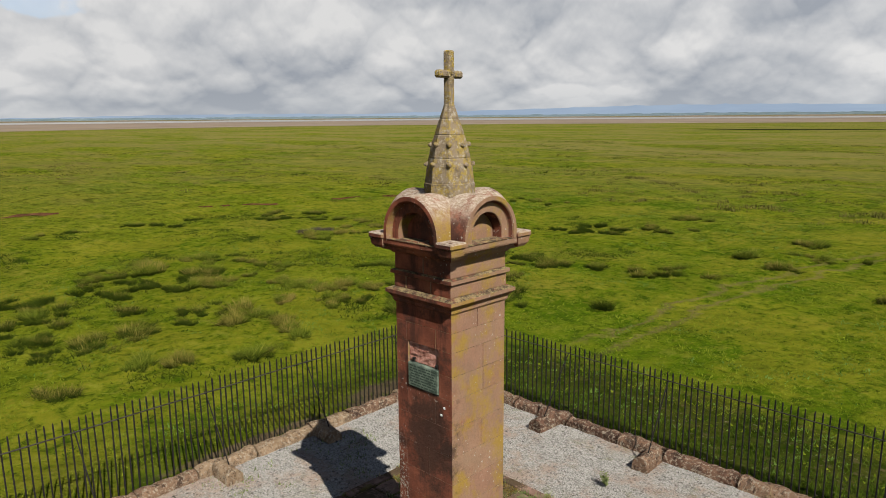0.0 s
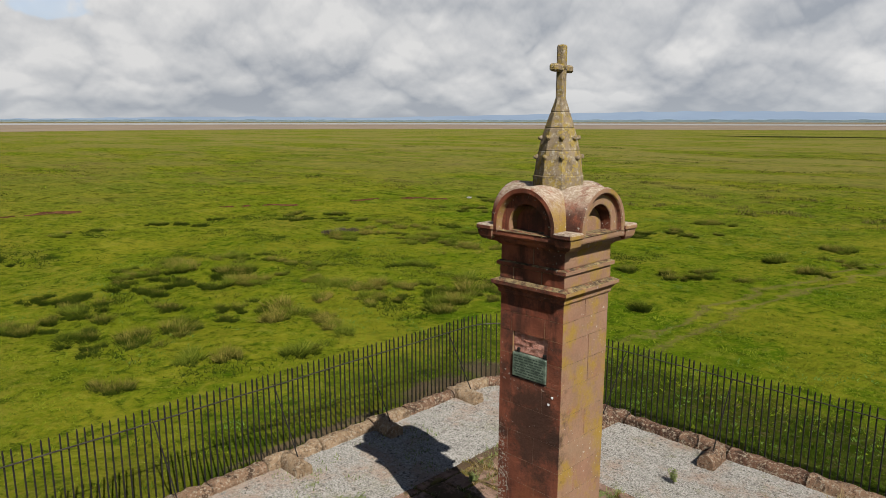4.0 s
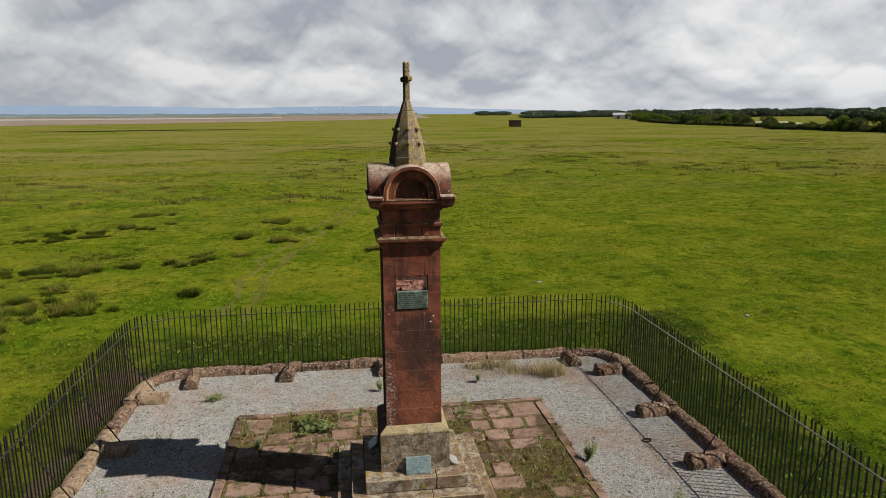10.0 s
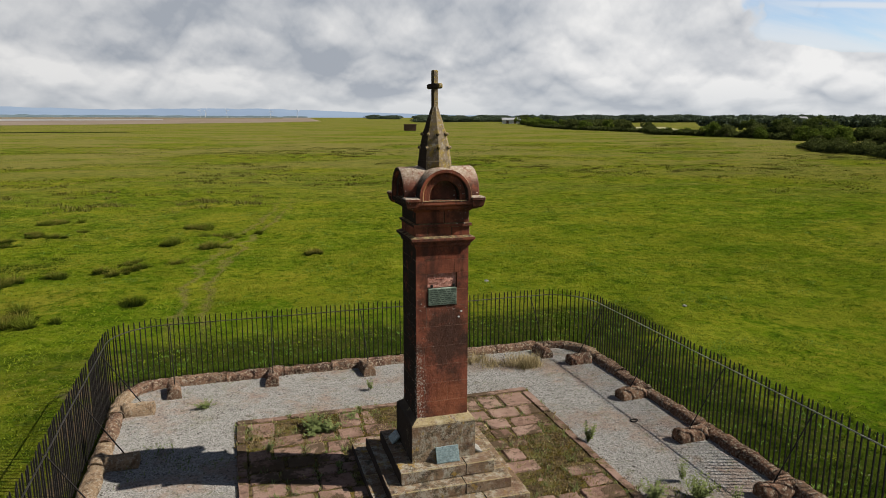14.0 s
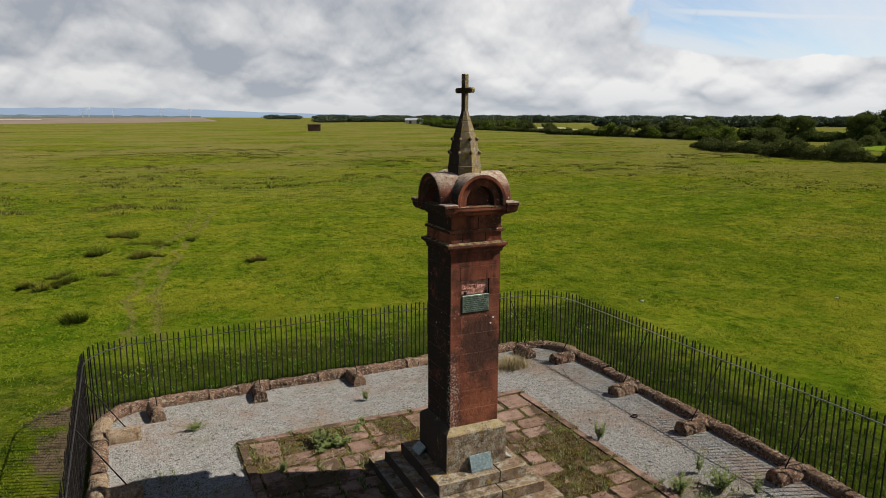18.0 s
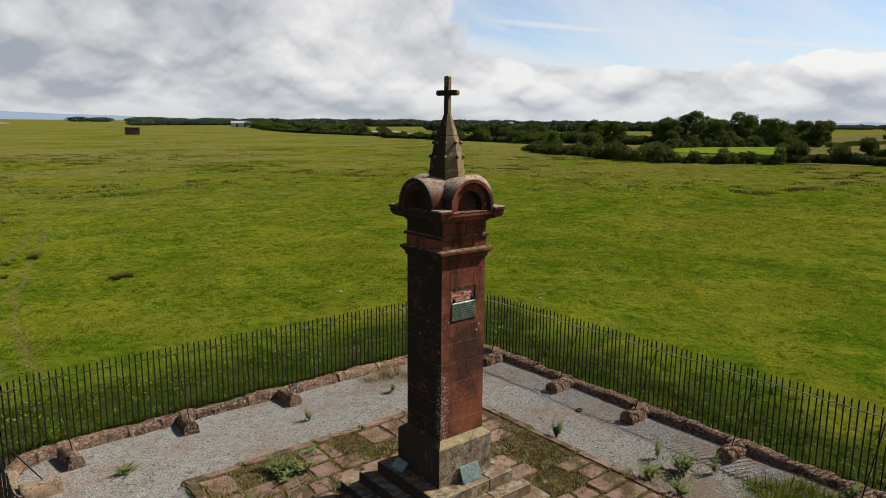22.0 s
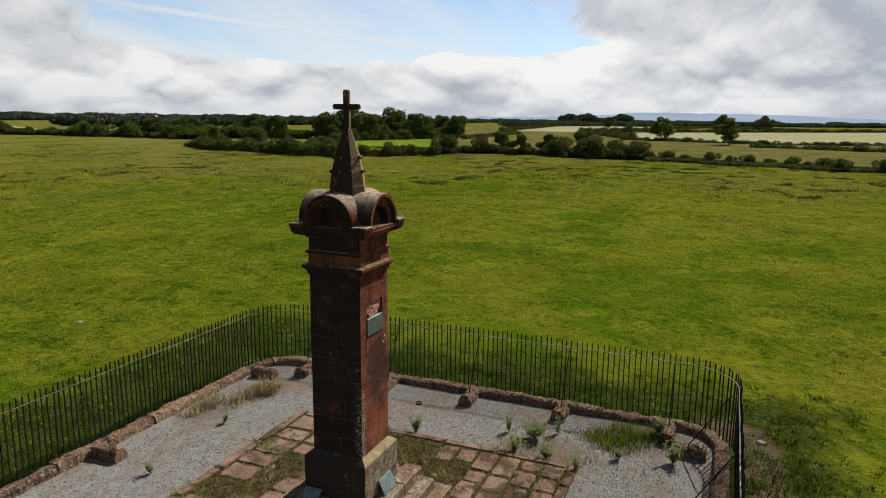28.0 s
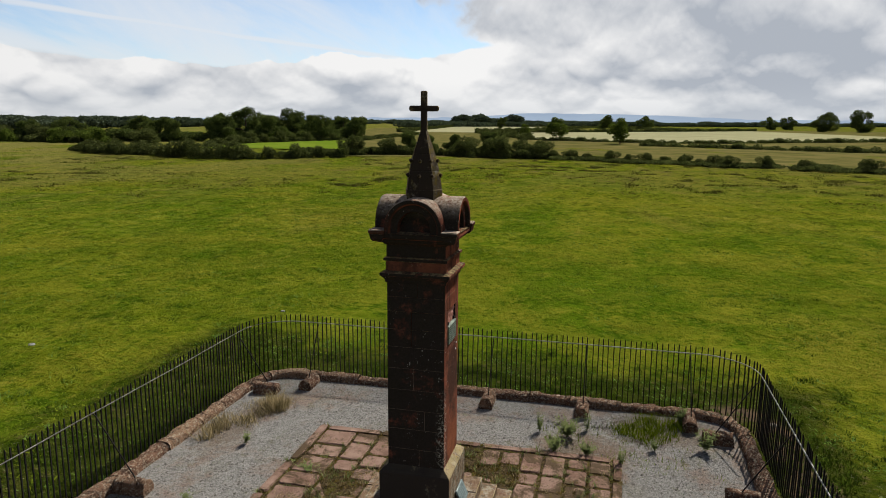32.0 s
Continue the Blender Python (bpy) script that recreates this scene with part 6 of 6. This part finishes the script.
for run in ([(190, 29), (171, -6)], [(171, -6), (176, -24)], [(292, 62), (192, 27)], [(176, -24), (190, -40), (215, -75)], [(300, 60), (460, -82)], [(290, 98), (640, 150)], [(640, 18), (460, -40)], [(150, -4), (130, -40), (120, -80)], [(300, 60), (640, 18)], [(165, 68), (240, 75), (300, 98)]):
    hedge_run(run, (2,), 0.75 if run[0][0] < 250 else 1.15, "low clipped dark hedge between fields")


def far_wood(name, points, tall, step, label, mat="wood_far", leaf=1.1):
    """A far belt of trees, as one mesh."""
    r = np.random.default_rng(int(abs(points[0][0])) + 3)
    blobs, sizes = [], []
    for (x0, y0), (x1, y1) in zip(points, points[1:]):
        k = max(2, int(math.hypot(x1 - x0, y1 - y0) / step))
        for i in range(k):
            u, h = (i + r.random()) / k, tall * (0.50 + 0.32 * r.random())
            blobs.append((x0 + (x1 - x0) * u + r.normal() * step * 0.4, y0 + (y1 - y0) * u + r.normal() * step * 0.4, h * 0.5))
            sizes.append((step * 0.95, step * 0.95, h * 0.50))
    skin = sum(10 * a * c for a, _, c in sizes)
    leaf *= 0.5
    count = min(int(2.2 * skin / leaf ** 2), 60000)
    leaf = max(leaf, math.sqrt(1.5 * skin / count))
    v, f = leaves(r, blobs, sizes, count, leaf, 0.25)
    tagged(new(name, mesh_fast(name, v, f, mat)), label, "woodland", kind="stuff")


far_wood("woodland", [(240, 560), (330, 600), (470, 620), (620, 560), (760, 470)], 8.5, 8, "long dark belt of woodland beyond the marsh")
far_wood("woodland", [(160, 640), (240, 700), (330, 760)], 7, 10, "low dark trees at the marsh's far end")
far_wood("woodland", [(170, 330), (210, 380), (260, 440)], 4.6, 6, "dark belt of scrub and trees by the fields", "hedge", 0.6)
far_wood("woodland", [(230, 300), (300, 280), (380, 300), (480, 280)], 8, 8, "wooded rise behind the shelter belt")
far_wood("woodland", [(520, 170), (640, 120), (800, 40), (900, -80), (960, -200)], 7, 12, "far line of hedgerow trees on the skyline")
far_wood("woodland", [(700, 160), (760, 120)], 15, 12, "dense far copse on the skyline")
far_wood("woodland", [(900, 420), (1100, 240), (1200, 40), (1250, -200), (1200, -420)], 8, 18, "hazy far tree line on the horizon", "wood_far", 1.8)
far_wood("woodland", [(300, 1500), (800, 1400), (1300, 1000)], 14, 22, "hazy far tree line on the horizon", "wood_far", 2.2)

far_wood("scrub", [(84, 47), (92, 37), (91, 28), (90, 18), (88, 10)], 1.6, 1.3, "low tangled scrub along the marsh edge", "hedge", 0.26)
far_wood("scrub", [(88, 10), (83.5, 1), (78, -9), (73, -26), (66, -50)], 0.75, 2.4, "low tangled scrub along the marsh edge", "hedge", 0.2)
far_wood("scrub", [(118, 118), (121, 140), (119, 160), (118, 184)], 2.1, 2.0, "low scrub along a field edge", "hedge", 0.34)
far_wood("scrub", [(128, 196), (131, 226), (133, 262), (143, 310), (160, 360)], 2.2, 2.6, "low scrub along a field edge", "hedge", 0.4)
far_wood("undergrowth", [(126, 148), (130, 122), (136, 104), (146, 88), (162, 74), (186, 82)], 3.6, 3.0, "leafy undergrowth in the shelter belt", "leaf", 0.34)

# the small brick shelter out on the marsh
box = thing("brick_shelter", "small flat-roofed dark brick wartime shelter on the marsh", "shelter", 58, 250, 0, -14)
for x0, x1, y0, y1 in ((-2.3, 2.3, -1.9, -1.6), (-2.3, 2.3, 1.6, 1.9), (-2.3, -2.0, -1.6, 1.6), (2.0, 2.3, -1.6, 1.6), (0.1, 0.5, -2.0, -1.9)):
    part("wall", bm_mesh("wall", block(x0, x1, y0, y1, -0.3, 2.2, 0.02), "brick"), box)
part("roof", bm_mesh("roof", block(-2.5, 2.5, -2.1, 2.1, 2.2, 2.42, 0.03), "brick"), box, "thick concrete roof slab")


def farm(x, y, rz, long, deep, eaves, ridge_z, label):
    b = thing("farm_building", label, "farm building", x, y, 0, rz, "far farm buildings")
    part("wall", bm_mesh("wall", block(-long / 2, long / 2, -deep / 2, deep / 2, -0.5, eaves, 0.03), "white"), b)
    v = [(sx * (long / 2 + 0.3), sy * (deep / 2 + 0.4), eaves) for sx in (-1, 1) for sy in (-1, 1)] + [(sx * (long / 2 + 0.3), 0, ridge_z) for sx in (-1, 1)]
    part("roof", mesh_of("roof", v, [(0, 2, 5, 4), (1, 4, 5, 3), (0, 4, 1), (2, 3, 5), (0, 1, 3, 2)], "roof"), b)
    for k in range(3):
        part("door", bm_mesh("door", block(-long * 0.3 + k * long * 0.3 - 1, -long * 0.3 + k * long * 0.3 + 1, -deep / 2 - 0.05, -deep / 2 + 0.02, 0, eaves * 0.8, 0.02), "brick"), b)


farm(214, 520, -20, 20, 9, 3.0, 4.6, "long low white farm shed at the end of the marsh")
farm(450, 480, -30, 26, 12, 4.0, 6.0, "white farm shed in front of far woods")
farm(640, 175, -70, 14, 8, 2.6, 4.2, "pale farm shed among far fields")


def turbine(x, y, tall):
    t = thing("wind_turbine", "distant white three-bladed wind turbine at rest", "wind turbine", x, y, 0, gen.uniform(0, 60), "far wind turbines")
    v, f = bar([(0, 0, 0), (0, 0, tall)], [tall * 0.03, tall * 0.016], 6)
    part("tower", mesh_of("tower", v, f, "white"), t)
    off = gen.uniform(0, 120)
    for k in range(3):
        a = radians(off + 120 * k)
        v, f = bar([(0, -2, tall), (math.cos(a) * tall * 0.3, -2, tall + math.sin(a) * tall * 0.3), (math.cos(a) * tall * 0.62, -2, tall + math.sin(a) * tall * 0.62)], [tall * 0.014, tall * 0.02, tall * 0.004], 4)
        part("blade", mesh_of("blade", v, f, "white"), t)


for az in (92.2, 90.2, 86.9, 84.8, 91.8):
    x, y = polar(az, 3700)
    turbine(x, y, 34)
for ob in [o for t in protos for o in (t, *t.children_recursive)]:
    bpy.data.objects.remove(ob)
